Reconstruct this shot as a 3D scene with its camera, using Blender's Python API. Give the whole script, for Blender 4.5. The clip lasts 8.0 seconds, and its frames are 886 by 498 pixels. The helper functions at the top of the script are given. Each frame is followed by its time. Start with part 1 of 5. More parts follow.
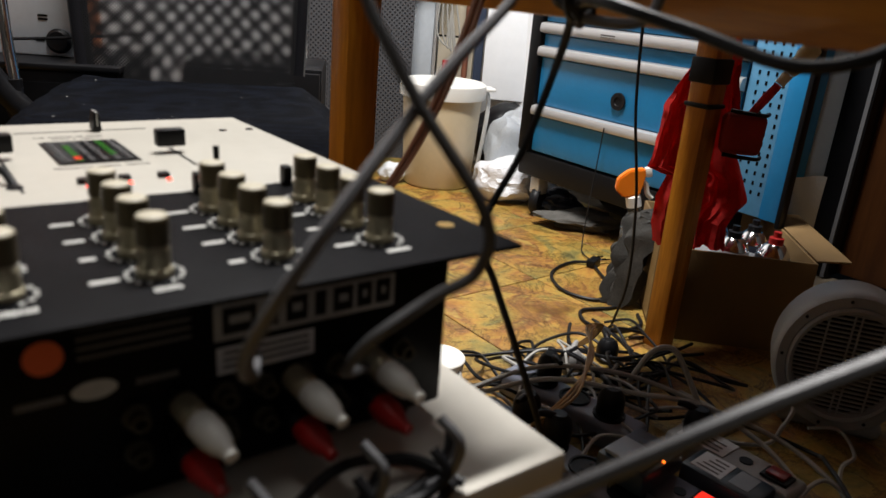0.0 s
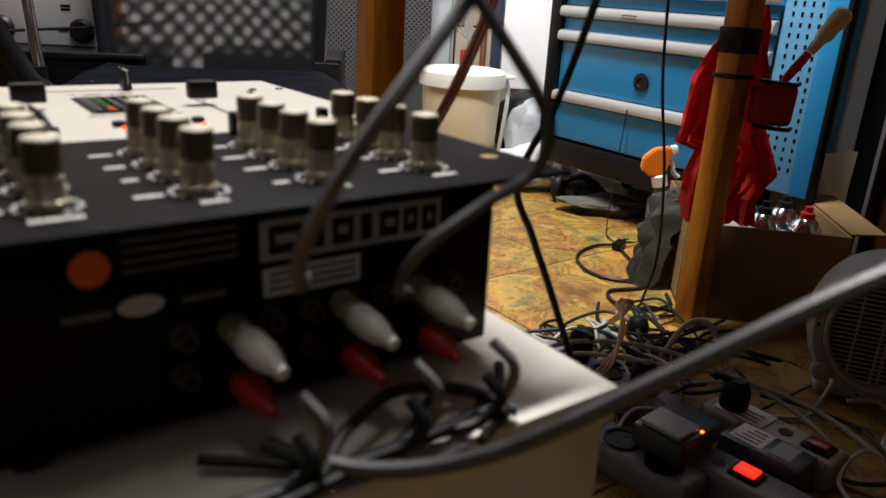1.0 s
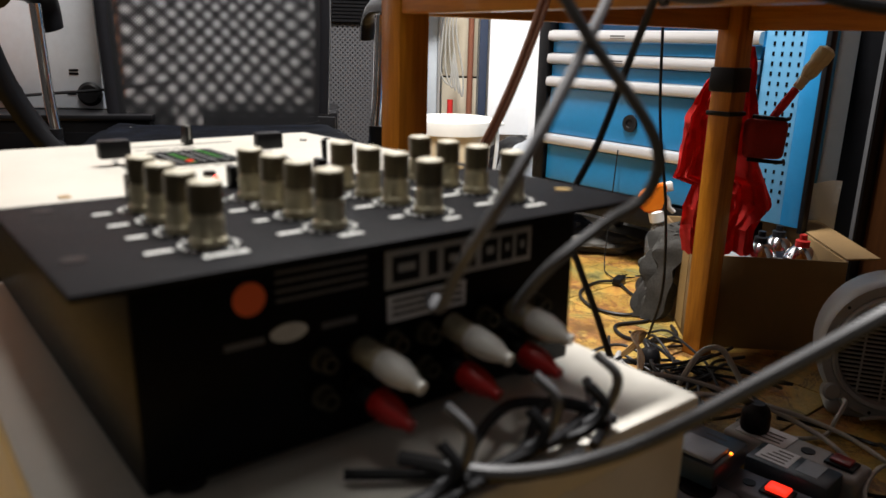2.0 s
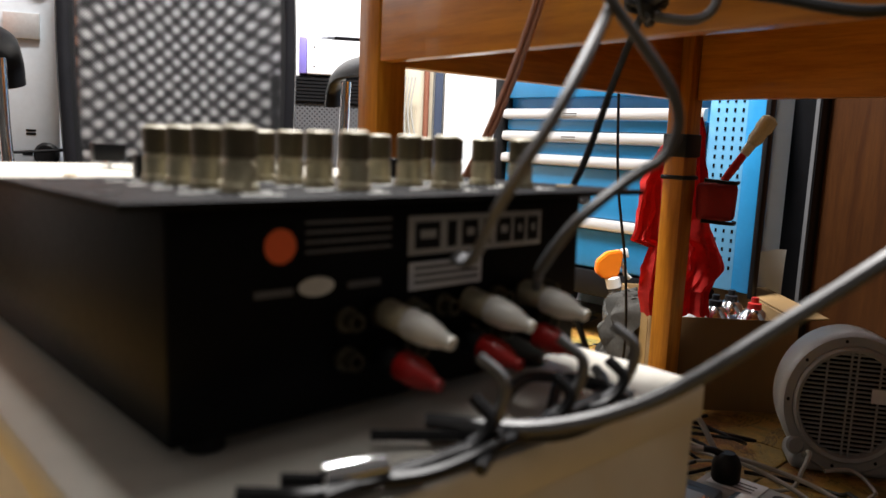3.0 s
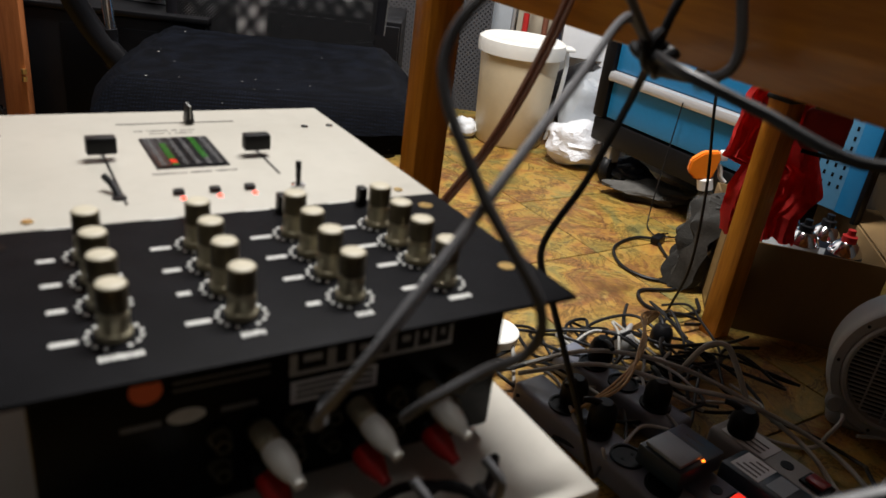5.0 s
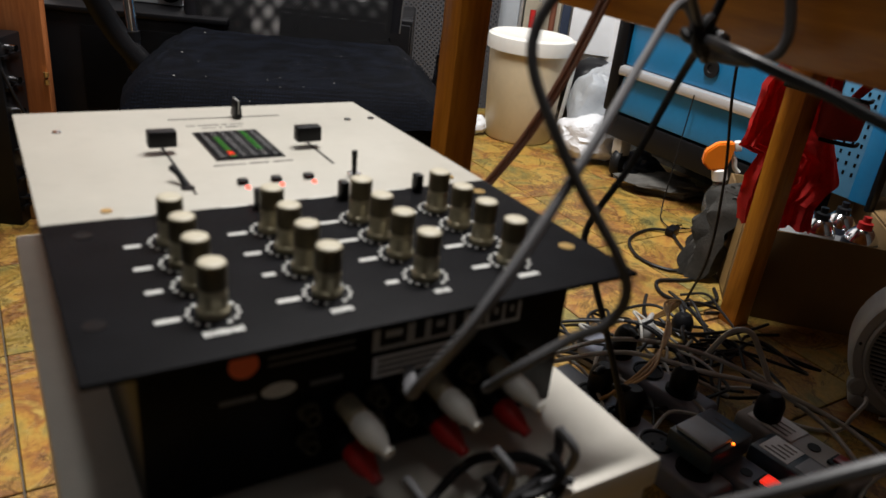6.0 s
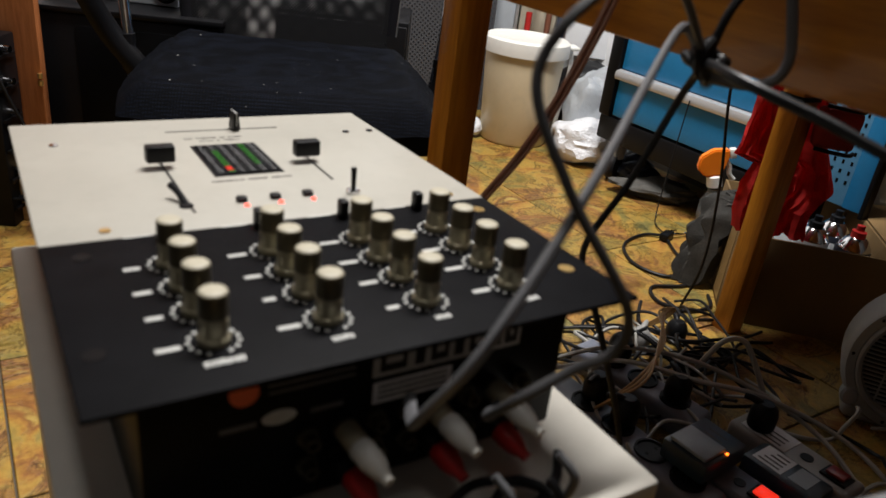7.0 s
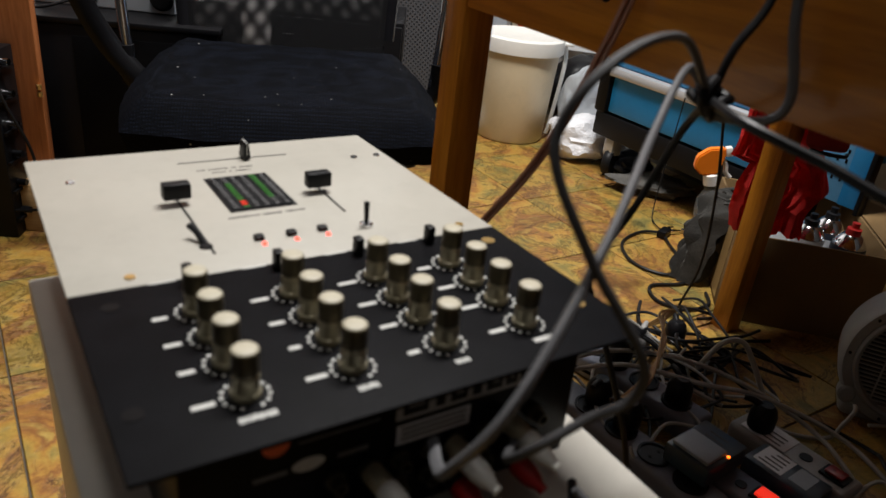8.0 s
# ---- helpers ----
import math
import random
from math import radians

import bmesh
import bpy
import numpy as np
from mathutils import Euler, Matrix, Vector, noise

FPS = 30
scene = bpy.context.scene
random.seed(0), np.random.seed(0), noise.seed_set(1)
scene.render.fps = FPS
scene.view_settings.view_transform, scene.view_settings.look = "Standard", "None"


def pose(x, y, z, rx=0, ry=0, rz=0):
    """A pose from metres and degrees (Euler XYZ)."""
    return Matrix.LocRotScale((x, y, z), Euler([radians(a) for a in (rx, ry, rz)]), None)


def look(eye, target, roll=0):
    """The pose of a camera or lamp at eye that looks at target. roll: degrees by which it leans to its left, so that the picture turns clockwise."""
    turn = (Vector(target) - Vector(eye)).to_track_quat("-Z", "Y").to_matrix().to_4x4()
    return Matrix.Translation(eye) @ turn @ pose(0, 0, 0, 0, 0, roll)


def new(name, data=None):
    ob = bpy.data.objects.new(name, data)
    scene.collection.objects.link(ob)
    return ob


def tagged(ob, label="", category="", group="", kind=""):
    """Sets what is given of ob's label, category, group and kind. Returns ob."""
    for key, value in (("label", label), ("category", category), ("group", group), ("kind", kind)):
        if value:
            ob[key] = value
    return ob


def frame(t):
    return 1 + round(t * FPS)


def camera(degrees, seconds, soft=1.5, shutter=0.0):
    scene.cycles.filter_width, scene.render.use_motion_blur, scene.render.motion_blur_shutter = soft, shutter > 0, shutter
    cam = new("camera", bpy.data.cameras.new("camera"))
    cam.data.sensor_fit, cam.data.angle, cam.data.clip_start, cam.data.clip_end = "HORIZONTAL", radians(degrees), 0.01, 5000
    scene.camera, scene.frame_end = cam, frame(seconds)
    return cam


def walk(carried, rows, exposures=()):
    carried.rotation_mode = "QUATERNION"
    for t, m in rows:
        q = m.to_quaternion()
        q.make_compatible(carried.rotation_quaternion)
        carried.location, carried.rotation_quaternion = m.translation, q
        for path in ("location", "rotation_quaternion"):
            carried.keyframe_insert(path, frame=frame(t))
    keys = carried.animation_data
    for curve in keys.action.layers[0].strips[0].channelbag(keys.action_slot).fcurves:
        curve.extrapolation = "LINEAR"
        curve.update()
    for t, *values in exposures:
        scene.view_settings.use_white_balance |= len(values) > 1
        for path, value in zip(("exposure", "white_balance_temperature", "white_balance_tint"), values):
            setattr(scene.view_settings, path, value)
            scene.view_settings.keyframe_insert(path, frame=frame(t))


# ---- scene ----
cam = camera(61.8, 8.0)
PATH = [
    (0, (0.1, 0.041, 0.6), (0.027, 1.924, -0.068), 4.9),
    (0.5, (0.124, 0.066, 0.572), (-0.028, 1.931, -0.134), 4.6),
    (1, (0.088, 0.038, 0.559), (-0.032, 1.92, -0.108), 3.4),
    (1.5, (0.054, 0.015, 0.562), (-0.062, 1.909, -0.069), 3.5),
    (1.7, (0.046, 0.007, 0.571), (-0.063, 1.909, -0.038), 2.6),
    (2.8, (-0.012, -0.007, 0.488), (0.047, 1.967, 0.178), 1.0),
    (3, (-0.007, -0.014, 0.496), (0.069, 1.964, 0.206), 2.4),
    (3.5, (0.031, -0.02, 0.538), (0.148, 1.942, 0.168), 4.3),
    (4, (0.074, 0.003, 0.606), (0.112, 1.923, 0.046), 7.4),
    (4.5, (0.091, 0.035, 0.651), (-0.076, 1.868, -0.132), 8.1),
    (4.7, (0.1, 0.041, 0.666), (-0.112, 1.851, -0.157), 8.2),
    (5.8, (0.063, 0.012, 0.662), (-0.152, 1.808, -0.19), 6.9),
    (6, (0.06, 0.011, 0.658), (-0.16, 1.812, -0.184), 6.7),
    (6.5, (0.058, 0.011, 0.666), (-0.151, 1.812, -0.179), 7.2),
    (7, (0.053, 0.017, 0.671), (-0.147, 1.818, -0.176), 7.4),
    (7.5, (0.044, 0.02, 0.683), (-0.183, 1.819, -0.16), 6.7),
    (8, (0.036, 0.016, 0.705), (-0.143, 1.805, -0.172), 6.7),
]
STOPS = [(0.0, -0.42), (1.0, -0.28), (1.7, -0.15), (2.8, 0.72), (3.5, 0.68), (4.0, 0.27), (4.5, -0.30), (5.8, -0.6), (7.0, -0.66), (8.0, -0.76)]
walk(cam, [(t, look(eye, target, roll)) for t, eye, target, roll in PATH], STOPS)

cam.data.dof.use_dof = True
cam.data.dof.focus_distance = 1.75
cam.data.dof.aperture_fstop = 8.5

# ---- light ----
world = bpy.data.worlds.new("room_air")
scene.world = world
world.use_nodes = True
world.node_tree.nodes["Background"].inputs[0].default_value = (0.75, 0.85, 1.0, 1)
world.node_tree.nodes["Background"].inputs[1].default_value = 0.002


def ceiling_lamp(x, y, z, sx, sy, watts, turn=41.0, col=(1.0, 0.97, 0.945)):
    data = bpy.data.lights.new("tube_light", "AREA")
    data.shape, data.size, data.size_y, data.energy, data.color = "RECTANGLE", sx, sy, watts, col
    ob = new("tube_light", data)
    ob.matrix_world = pose(x, y, z, 0, 0, turn)
    return ob


ceiling_lamp(-0.045, 1.27, 2.52, 1.0, 0.12, 150)
ceiling_lamp(-0.21, 0.25, 2.52, 0.7, 0.16, 6.5, 131.0)


# ---- materials ----
def nodes_of(name):
    m = bpy.data.materials.new(name)
    m.use_nodes = True
    nt = m.node_tree
    return m, nt, nt.nodes["Principled BSDF"]


def link(nt, a, b):
    nt.links.new(a, b)


def add(nt, kind, **values):
    n = nt.nodes.new(kind)
    for k, v in values.items():
        n.inputs[k].default_value = v
    return n


def ramp(nt, source, stops):
    r = nt.nodes.new("ShaderNodeValToRGB")
    while len(r.color_ramp.elements) < len(stops):
        r.color_ramp.elements.new(0.5)
    for e, (p, c) in zip(r.color_ramp.elements, stops):
        e.position, e.color = p, (*c, 1)
    link(nt, source, r.inputs[0])
    return r.outputs[0]


def shade(c, k):
    return tuple(min(1.0, x * k) for x in c)


def mat(name, col, rough=0.5, metal=0.0, var=0.18, scale=30.0, bump=0.15, dirt=0.0, stretch=(1, 1, 1), spec=0.5, coat=0.0):
    """A surface with grain, blotches, uneven gloss and fine relief."""
    m, nt, b = nodes_of(name)
    tc = nt.nodes.new("ShaderNodeTexCoord")
    mp = nt.nodes.new("ShaderNodeMapping")
    mp.inputs["Scale"].default_value = stretch
    link(nt, tc.outputs["Object"], mp.inputs[0])
    fine = add(nt, "ShaderNodeTexNoise", Scale=scale * 6, Detail=6.0, Roughness=0.65)
    big = add(nt, "ShaderNodeTexNoise", Scale=scale * 0.5, Detail=4.0, Roughness=0.6)
    for n in (fine, big):
        link(nt, mp.outputs[0], n.inputs["Vector"])
    c1 = ramp(nt, big.outputs["Fac"], [(0.3, shade(col, 1 - var)), (0.55, col), (0.75, shade(col, 1 + var))])
    c2 = ramp(nt, fine.outputs["Fac"], [(0.35, (1 - var * 0.8,) * 3), (0.65, (1.0, 1.0, 1.0))])
    mix = nt.nodes.new("ShaderNodeMixRGB")
    mix.blend_type = "MULTIPLY"
    mix.inputs[0].default_value = 1.0
    link(nt, c1, mix.inputs[1])
    link(nt, c2, mix.inputs[2])
    out = mix.outputs[0]
    if dirt:
        spot = add(nt, "ShaderNodeTexNoise", Scale=scale * 1.7, Detail=8.0, Roughness=0.75)
        link(nt, mp.outputs[0], spot.inputs["Vector"])
        k = ramp(nt, spot.outputs["Fac"], [(0.52, (0, 0, 0)), (0.72, (dirt,) * 3)])
        dm = nt.nodes.new("ShaderNodeMixRGB")
        link(nt, k, dm.inputs[0])
        link(nt, out, dm.inputs[1])
        dm.inputs[2].default_value = (*shade(col, 0.35), 1)
        out = dm.outputs[0]
    link(nt, out, b.inputs["Base Color"])
    rr = nt.nodes.new("ShaderNodeMapRange")
    rr.inputs["To Min"].default_value, rr.inputs["To Max"].default_value = max(0.03, rough * 0.75), min(1.0, rough * 1.25)
    link(nt, fine.outputs["Fac"], rr.inputs["Value"])
    link(nt, rr.outputs[0], b.inputs["Roughness"])
    b.inputs["Metallic"].default_value = metal
    b.inputs["Specular IOR Level"].default_value = spec
    b.inputs["Coat Weight"].default_value = coat
    if bump:
        bp = nt.nodes.new("ShaderNodeBump")
        bp.inputs["Strength"].default_value, bp.inputs["Distance"].default_value = bump, 0.002
        link(nt, fine.outputs["Fac"], bp.inputs["Height"])
        link(nt, bp.outputs[0], b.inputs["Normal"])
    return m


def wood(name, dark, light, rough=0.4, along=2, coat=0.15, scale=14.0):
    """Varnished timber with the grain along one local axis."""
    m, nt, b = nodes_of(name)
    tc = nt.nodes.new("ShaderNodeTexCoord")
    mp = nt.nodes.new("ShaderNodeMapping")
    sc = [1.0, 1.0, 1.0]
    sc[along] = 0.07
    mp.inputs["Scale"].default_value = sc
    link(nt, tc.outputs["Object"], mp.inputs[0])
    warp = add(nt, "ShaderNodeTexNoise", Scale=scale, Detail=5.0, Roughness=0.6, Distortion=1.2)
    line = add(nt, "ShaderNodeTexNoise", Scale=scale * 9, Detail=4.0, Roughness=0.7)
    blot = add(nt, "ShaderNodeTexNoise", Scale=3.0, Detail=3.0)
    link(nt, mp.outputs[0], warp.inputs["Vector"])
    link(nt, mp.outputs[0], line.inputs["Vector"])
    link(nt, tc.outputs["Object"], blot.inputs["Vector"])
    c = ramp(nt, warp.outputs["Fac"], [(0.32, dark), (0.5, tuple((p + q) / 2 for p, q in zip(dark, light))), (0.68, light)])
    g = ramp(nt, line.outputs["Fac"], [(0.35, (0.72, 0.68, 0.62)), (0.6, (1, 1, 1))])
    k = ramp(nt, blot.outputs["Fac"], [(0.3, (0.8, 0.78, 0.75)), (0.7, (1, 1, 1))])
    for extra in (g, k):
        mx = nt.nodes.new("ShaderNodeMixRGB")
        mx.blend_type, mx.inputs[0].default_value = "MULTIPLY", 1.0
        link(nt, c, mx.inputs[1])
        link(nt, extra, mx.inputs[2])
        c = mx.outputs[0]
    link(nt, c, b.inputs["Base Color"])
    b.inputs["Roughness"].default_value = rough
    b.inputs["Specular IOR Level"].default_value = 0.3
    b.inputs["Coat Weight"].default_value = coat
    bp = nt.nodes.new("ShaderNodeBump")
    bp.inputs["Strength"].default_value, bp.inputs["Distance"].default_value = 0.12, 0.001
    link(nt, line.outputs["Fac"], bp.inputs["Height"])
    link(nt, bp.outputs[0], b.inputs["Normal"])
    return m


def slate_tile(name):
    """Glazed slate-look floor tile, ochre to rust and grey green, different on every tile."""
    m, nt, b = nodes_of(name)
    tc = nt.nodes.new("ShaderNodeTexCoord")
    info = nt.nodes.new("ShaderNodeObjectInfo")
    off = nt.nodes.new("ShaderNodeVectorMath")
    off.operation = "MULTIPLY_ADD"
    comb = nt.nodes.new("ShaderNodeCombineXYZ")
    for i in range(3):
        link(nt, info.outputs["Random"], comb.inputs[i])
    link(nt, comb.outputs[0], off.inputs[0])
    off.inputs[1].default_value = (31.0, 17.0, 9.0)
    link(nt, tc.outputs["Object"], off.inputs[2])
    big = add(nt, "ShaderNodeTexNoise", Scale=6.5, Detail=5.0, Roughness=0.6, Distortion=1.2)
    mid = add(nt, "ShaderNodeTexNoise", Scale=9.0, Detail=10.0, Roughness=0.72, Distortion=0.9)
    fin = add(nt, "ShaderNodeTexNoise", Scale=120.0, Detail=6.0, Roughness=0.7)
    for n in (big, mid, fin):
        link(nt, off.outputs[0], n.inputs["Vector"])
    c = ramp(nt, big.outputs["Fac"], [(0.26, (0.14, 0.14, 0.052)), (0.37, (0.26, 0.21, 0.058)), (0.47, (0.43, 0.275, 0.058)),
                                      (0.54, (0.42, 0.225, 0.048)), (0.60, (0.27, 0.115, 0.034)), (0.67, (0.43, 0.29, 0.075)), (0.78, (0.50, 0.39, 0.13))])
    # layered edges: narrow dark lines where the slate splits
    edge = ramp(nt, mid.outputs["Fac"], [(0.34, (0.45, 0.44, 0.36)), (0.455, (0.92, 0.90, 0.84)), (0.485, (0.30, 0.26, 0.19)), (0.515, (1, 1, 1)), (0.64, (1.0, 0.92, 0.78))])
    g = ramp(nt, fin.outputs["Fac"], [(0.3, (0.66, 0.64, 0.58)), (0.65, (1.0, 1.0, 1.0))])
    for extra in (edge, g):
        mx = nt.nodes.new("ShaderNodeMixRGB")
        mx.blend_type, mx.inputs[0].default_value = "MULTIPLY", 1.0
        link(nt, c, mx.inputs[1])
        link(nt, extra, mx.inputs[2])
        c = mx.outputs[0]
    link(nt, c, b.inputs["Base Color"])
    rr = nt.nodes.new("ShaderNodeMapRange")
    rr.inputs["To Min"].default_value, rr.inputs["To Max"].default_value = 0.36, 0.6
    link(nt, mid.outputs["Fac"], rr.inputs["Value"])
    link(nt, rr.outputs[0], b.inputs["Roughness"])
    b.inputs["Specular IOR Level"].default_value = 0.45
    st = ramp(nt, mid.outputs["Fac"], [(0.40, (0, 0, 0)), (0.46, (0.4, 0.4, 0.4)), (0.50, (0.5, 0.5, 0.5)), (0.54, (1, 1, 1))])
    bp = nt.nodes.new("ShaderNodeBump")
    bp.inputs["Strength"].default_value, bp.inputs["Distance"].default_value = 0.5, 0.003
    link(nt, st, bp.inputs["Height"])
    link(nt, bp.outputs[0], b.inputs["Normal"])
    return m


def mesh_fabric(name, col, step, fill):
    """Woven net: threads with real holes between them."""
    m, nt, b = nodes_of(name)
    tc = nt.nodes.new("ShaderNodeTexCoord")
    sep = nt.nodes.new("ShaderNodeSeparateXYZ")
    link(nt, tc.outputs["Object"], sep.inputs[0])

    def math_node(op, a, bb=None):
        n = nt.nodes.new("ShaderNodeMath")
        n.operation = op
        for i, v in enumerate((a, bb)):
            if v is None:
                continue
            if isinstance(v, float):
                n.inputs[i].default_value = v
            else:
                link(nt, v, n.inputs[i])
        return n.outputs[0]
    k = 2 * math.pi / step
    d1 = math_node("ADD", sep.outputs["X"], sep.outputs["Z"])
    d2 = math_node("SUBTRACT", sep.outputs["X"], sep.outputs["Z"])
    s1 = math_node("SINE", math_node("MULTIPLY", d1, k))
    s2 = math_node("SINE", math_node("MULTIPLY", d2, k))
    hole = math_node("GREATER_THAN", math_node("MINIMUM", s1, s2), fill)
    b.inputs["Base Color"].default_value = (*col, 1)
    b.inputs["Roughness"].default_value = 0.6
    b.inputs["Specular IOR Level"].default_value = 0.12
    tr = nt.nodes.new("ShaderNodeBsdfTransparent")
    mx = nt.nodes.new("ShaderNodeMixShader")
    link(nt, hole, mx.inputs[0])
    link(nt, b.outputs[0], mx.inputs[1])
    link(nt, tr.outputs[0], mx.inputs[2])
    link(nt, mx.outputs[0], nt.nodes["Material Output"].inputs[0])
    return m


def glow(name, col, strength):
    m, nt, b = nodes_of(name)
    b.inputs["Base Color"].default_value = (*col, 1)
    b.inputs["Emission Color"].default_value = (*col, 1)
    b.inputs["Emission Strength"].default_value = strength
    b.inputs["Roughness"].default_value = 0.3
    return m


def clear_plastic(name, tint, rough=0.25, through_part=0.45):
    m, nt, b = nodes_of(name)
    n = add(nt, "ShaderNodeTexNoise", Scale=25.0, Detail=5.0)
    bp = nt.nodes.new("ShaderNodeBump")
    bp.inputs["Strength"].default_value, bp.inputs["Distance"].default_value = 0.6, 0.006
    link(nt, n.outputs["Fac"], bp.inputs["Height"])
    link(nt, bp.outputs[0], b.inputs["Normal"])
    b.inputs["Base Color"].default_value = (*tint, 1)
    b.inputs["Roughness"].default_value = rough
    tr = nt.nodes.new("ShaderNodeBsdfTransparent")
    mx = nt.nodes.new("ShaderNodeMixShader")
    mx.inputs[0].default_value = through_part
    link(nt, b.outputs[0], mx.inputs[1])
    link(nt, tr.outputs[0], mx.inputs[2])
    link(nt, mx.outputs[0], nt.nodes["Material Output"].inputs[0])
    return m


M_TILE = slate_tile("slate_floor_tile")
M_GROUT = mat("floor_grout", (0.11, 0.085, 0.055), 0.9, var=0.3, scale=40)
M_WHITE = mat("white_wall_paint", (0.88, 0.89, 0.90), 0.7, var=0.05, scale=4, bump=0.1)
# near-black only on walls out of view, so they return little fill light
M_DARKWALL = mat("bounce_cut_wall_paint", (0.022, 0.021, 0.02), 0.9, var=0.1, scale=3)
M_CEIL = mat("bounce_cut_ceiling_paint", (0.04, 0.04, 0.04), 0.9, var=0.05, scale=3)
M_TABLE = wood("varnished_table_wood_u", (0.42, 0.145, 0.010), (0.58, 0.235, 0.020), 0.35, 0)
M_TABLE_V = wood("varnished_table_wood_v", (0.42, 0.145, 0.010), (0.58, 0.235, 0.020), 0.35, 1)
M_TABLE_Z = wood("varnished_table_wood_z", (0.42, 0.145, 0.010), (0.58, 0.235, 0.020), 0.35, 2)
M_DOORWOOD = wood("brown_door_wood", (0.040, 0.012, 0.002), (0.062, 0.021, 0.004), 0.5, 2, coat=0.0)
M_ORANGEWOOD = wood("orange_veneer", (0.52, 0.175, 0.06), (0.62, 0.24, 0.09), 0.45, 2)
M_PALEWOOD = wood("pale_plinth_wood", (0.50, 0.33, 0.16), (0.62, 0.43, 0.23), 0.5, 0)
M_PEDESTAL = mat("white_lacquered_board", (0.66, 0.63, 0.56), 0.45, var=0.06, scale=8, bump=0.05, dirt=0.15)
M_PANEL_BLACK = mat("black_mixer_paint", (0.005, 0.005, 0.006), 0.55, var=0.3, scale=60, bump=0.08, dirt=0.2, spec=0.05)
M_PANEL_CREAM = mat("cream_mixer_paint", (0.38, 0.362, 0.315), 0.42, var=0.05, scale=18, bump=0.04, dirt=0.12)
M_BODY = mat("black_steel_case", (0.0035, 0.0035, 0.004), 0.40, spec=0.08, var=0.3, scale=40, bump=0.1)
M_BLACK = mat("black_plastic", (0.005, 0.005, 0.006), 0.42, spec=0.2, var=0.2, scale=50, bump=0.05)
M_BLACKFRAME = mat("black_chair_frame", (0.008, 0.008, 0.01), 0.4, spec=0.2, var=0.2, scale=30)
M_RUBBER = mat("black_cable_rubber", (0.008, 0.008, 0.009), 0.45, spec=0.25, var=0.2, scale=60, bump=0.05)
M_GREYCABLE = mat("grey_cable_sheath", (0.10, 0.10, 0.105), 0.42, var=0.1, scale=60, bump=0.03)
M_WHITECABLE = mat("white_cable_sheath", (0.36, 0.35, 0.32), 0.45, var=0.1, scale=60, bump=0.03)
M_SKIRT = mat("olive_knob_metal", (0.50, 0.45, 0.31), 0.35, 0.5, var=0.2, scale=120, bump=0.06)
M_KNOBDARK = mat("dark_knob_cap", (0.13, 0.105, 0.06), 0.35, 0.5, var=0.2, scale=120, bump=0.06)
M_KNOBTOP = mat("cream_knob_top", (0.42, 0.385, 0.29), 0.5, var=0.08, scale=150, bump=0.05)
M_PRINT = mat("white_print", (0.55, 0.55, 0.52), 0.6, var=0.12, scale=200, bump=0.0)
M_DARKPRINT = mat("dark_print", (0.08, 0.075, 0.07), 0.6, var=0.12, scale=200, bump=0.0)
M_SILVER = mat("brushed_aluminium", (0.62, 0.62, 0.62), 0.38, 0.55, var=0.12, scale=20, bump=0.08, stretch=(1, 0.05, 1))
M_CHROME = mat("chrome", (0.75, 0.75, 0.77), 0.12, 1.0, var=0.05, scale=20, bump=0.02)
M_BLUE = mat("blue_powder_coat", (0.012, 0.19, 0.42), 0.38, var=0.08, scale=12, bump=0.06, dirt=0.15)
M_BUCKET = mat("cream_bucket_plastic", (0.70, 0.60, 0.42), 0.4, var=0.05, scale=8, bump=0.04, dirt=0.15)
M_LID = mat("white_lid_plastic", (0.78, 0.77, 0.72), 0.4, var=0.04, scale=8, bump=0.03)
M_CARD = mat("brown_cardboard", (0.19, 0.115, 0.042), 0.85, var=0.12, scale=14, bump=0.2, stretch=(1, 1, 0.4))
M_RED = mat("red_work_cloth", (0.62, 0.018, 0.014), 0.8, var=0.2, scale=40, bump=0.35)
M_DARKRED = mat("dark_red_cloth", (0.30, 0.012, 0.01), 0.85, var=0.2, scale=40, bump=0.35)
M_TOWEL = mat("grey_towel", (0.10, 0.095, 0.085), 0.95, var=0.35, scale=45, bump=0.8)
M_FAN = mat("grey_white_fan_plastic", (0.30, 0.31, 0.31), 0.42, var=0.05, scale=14, bump=0.04)
M_SEAT = mat("blue_black_seat_fabric", (0.0028, 0.0038, 0.0075), 0.9, spec=0.06, var=0.3, scale=50, bump=0.6)


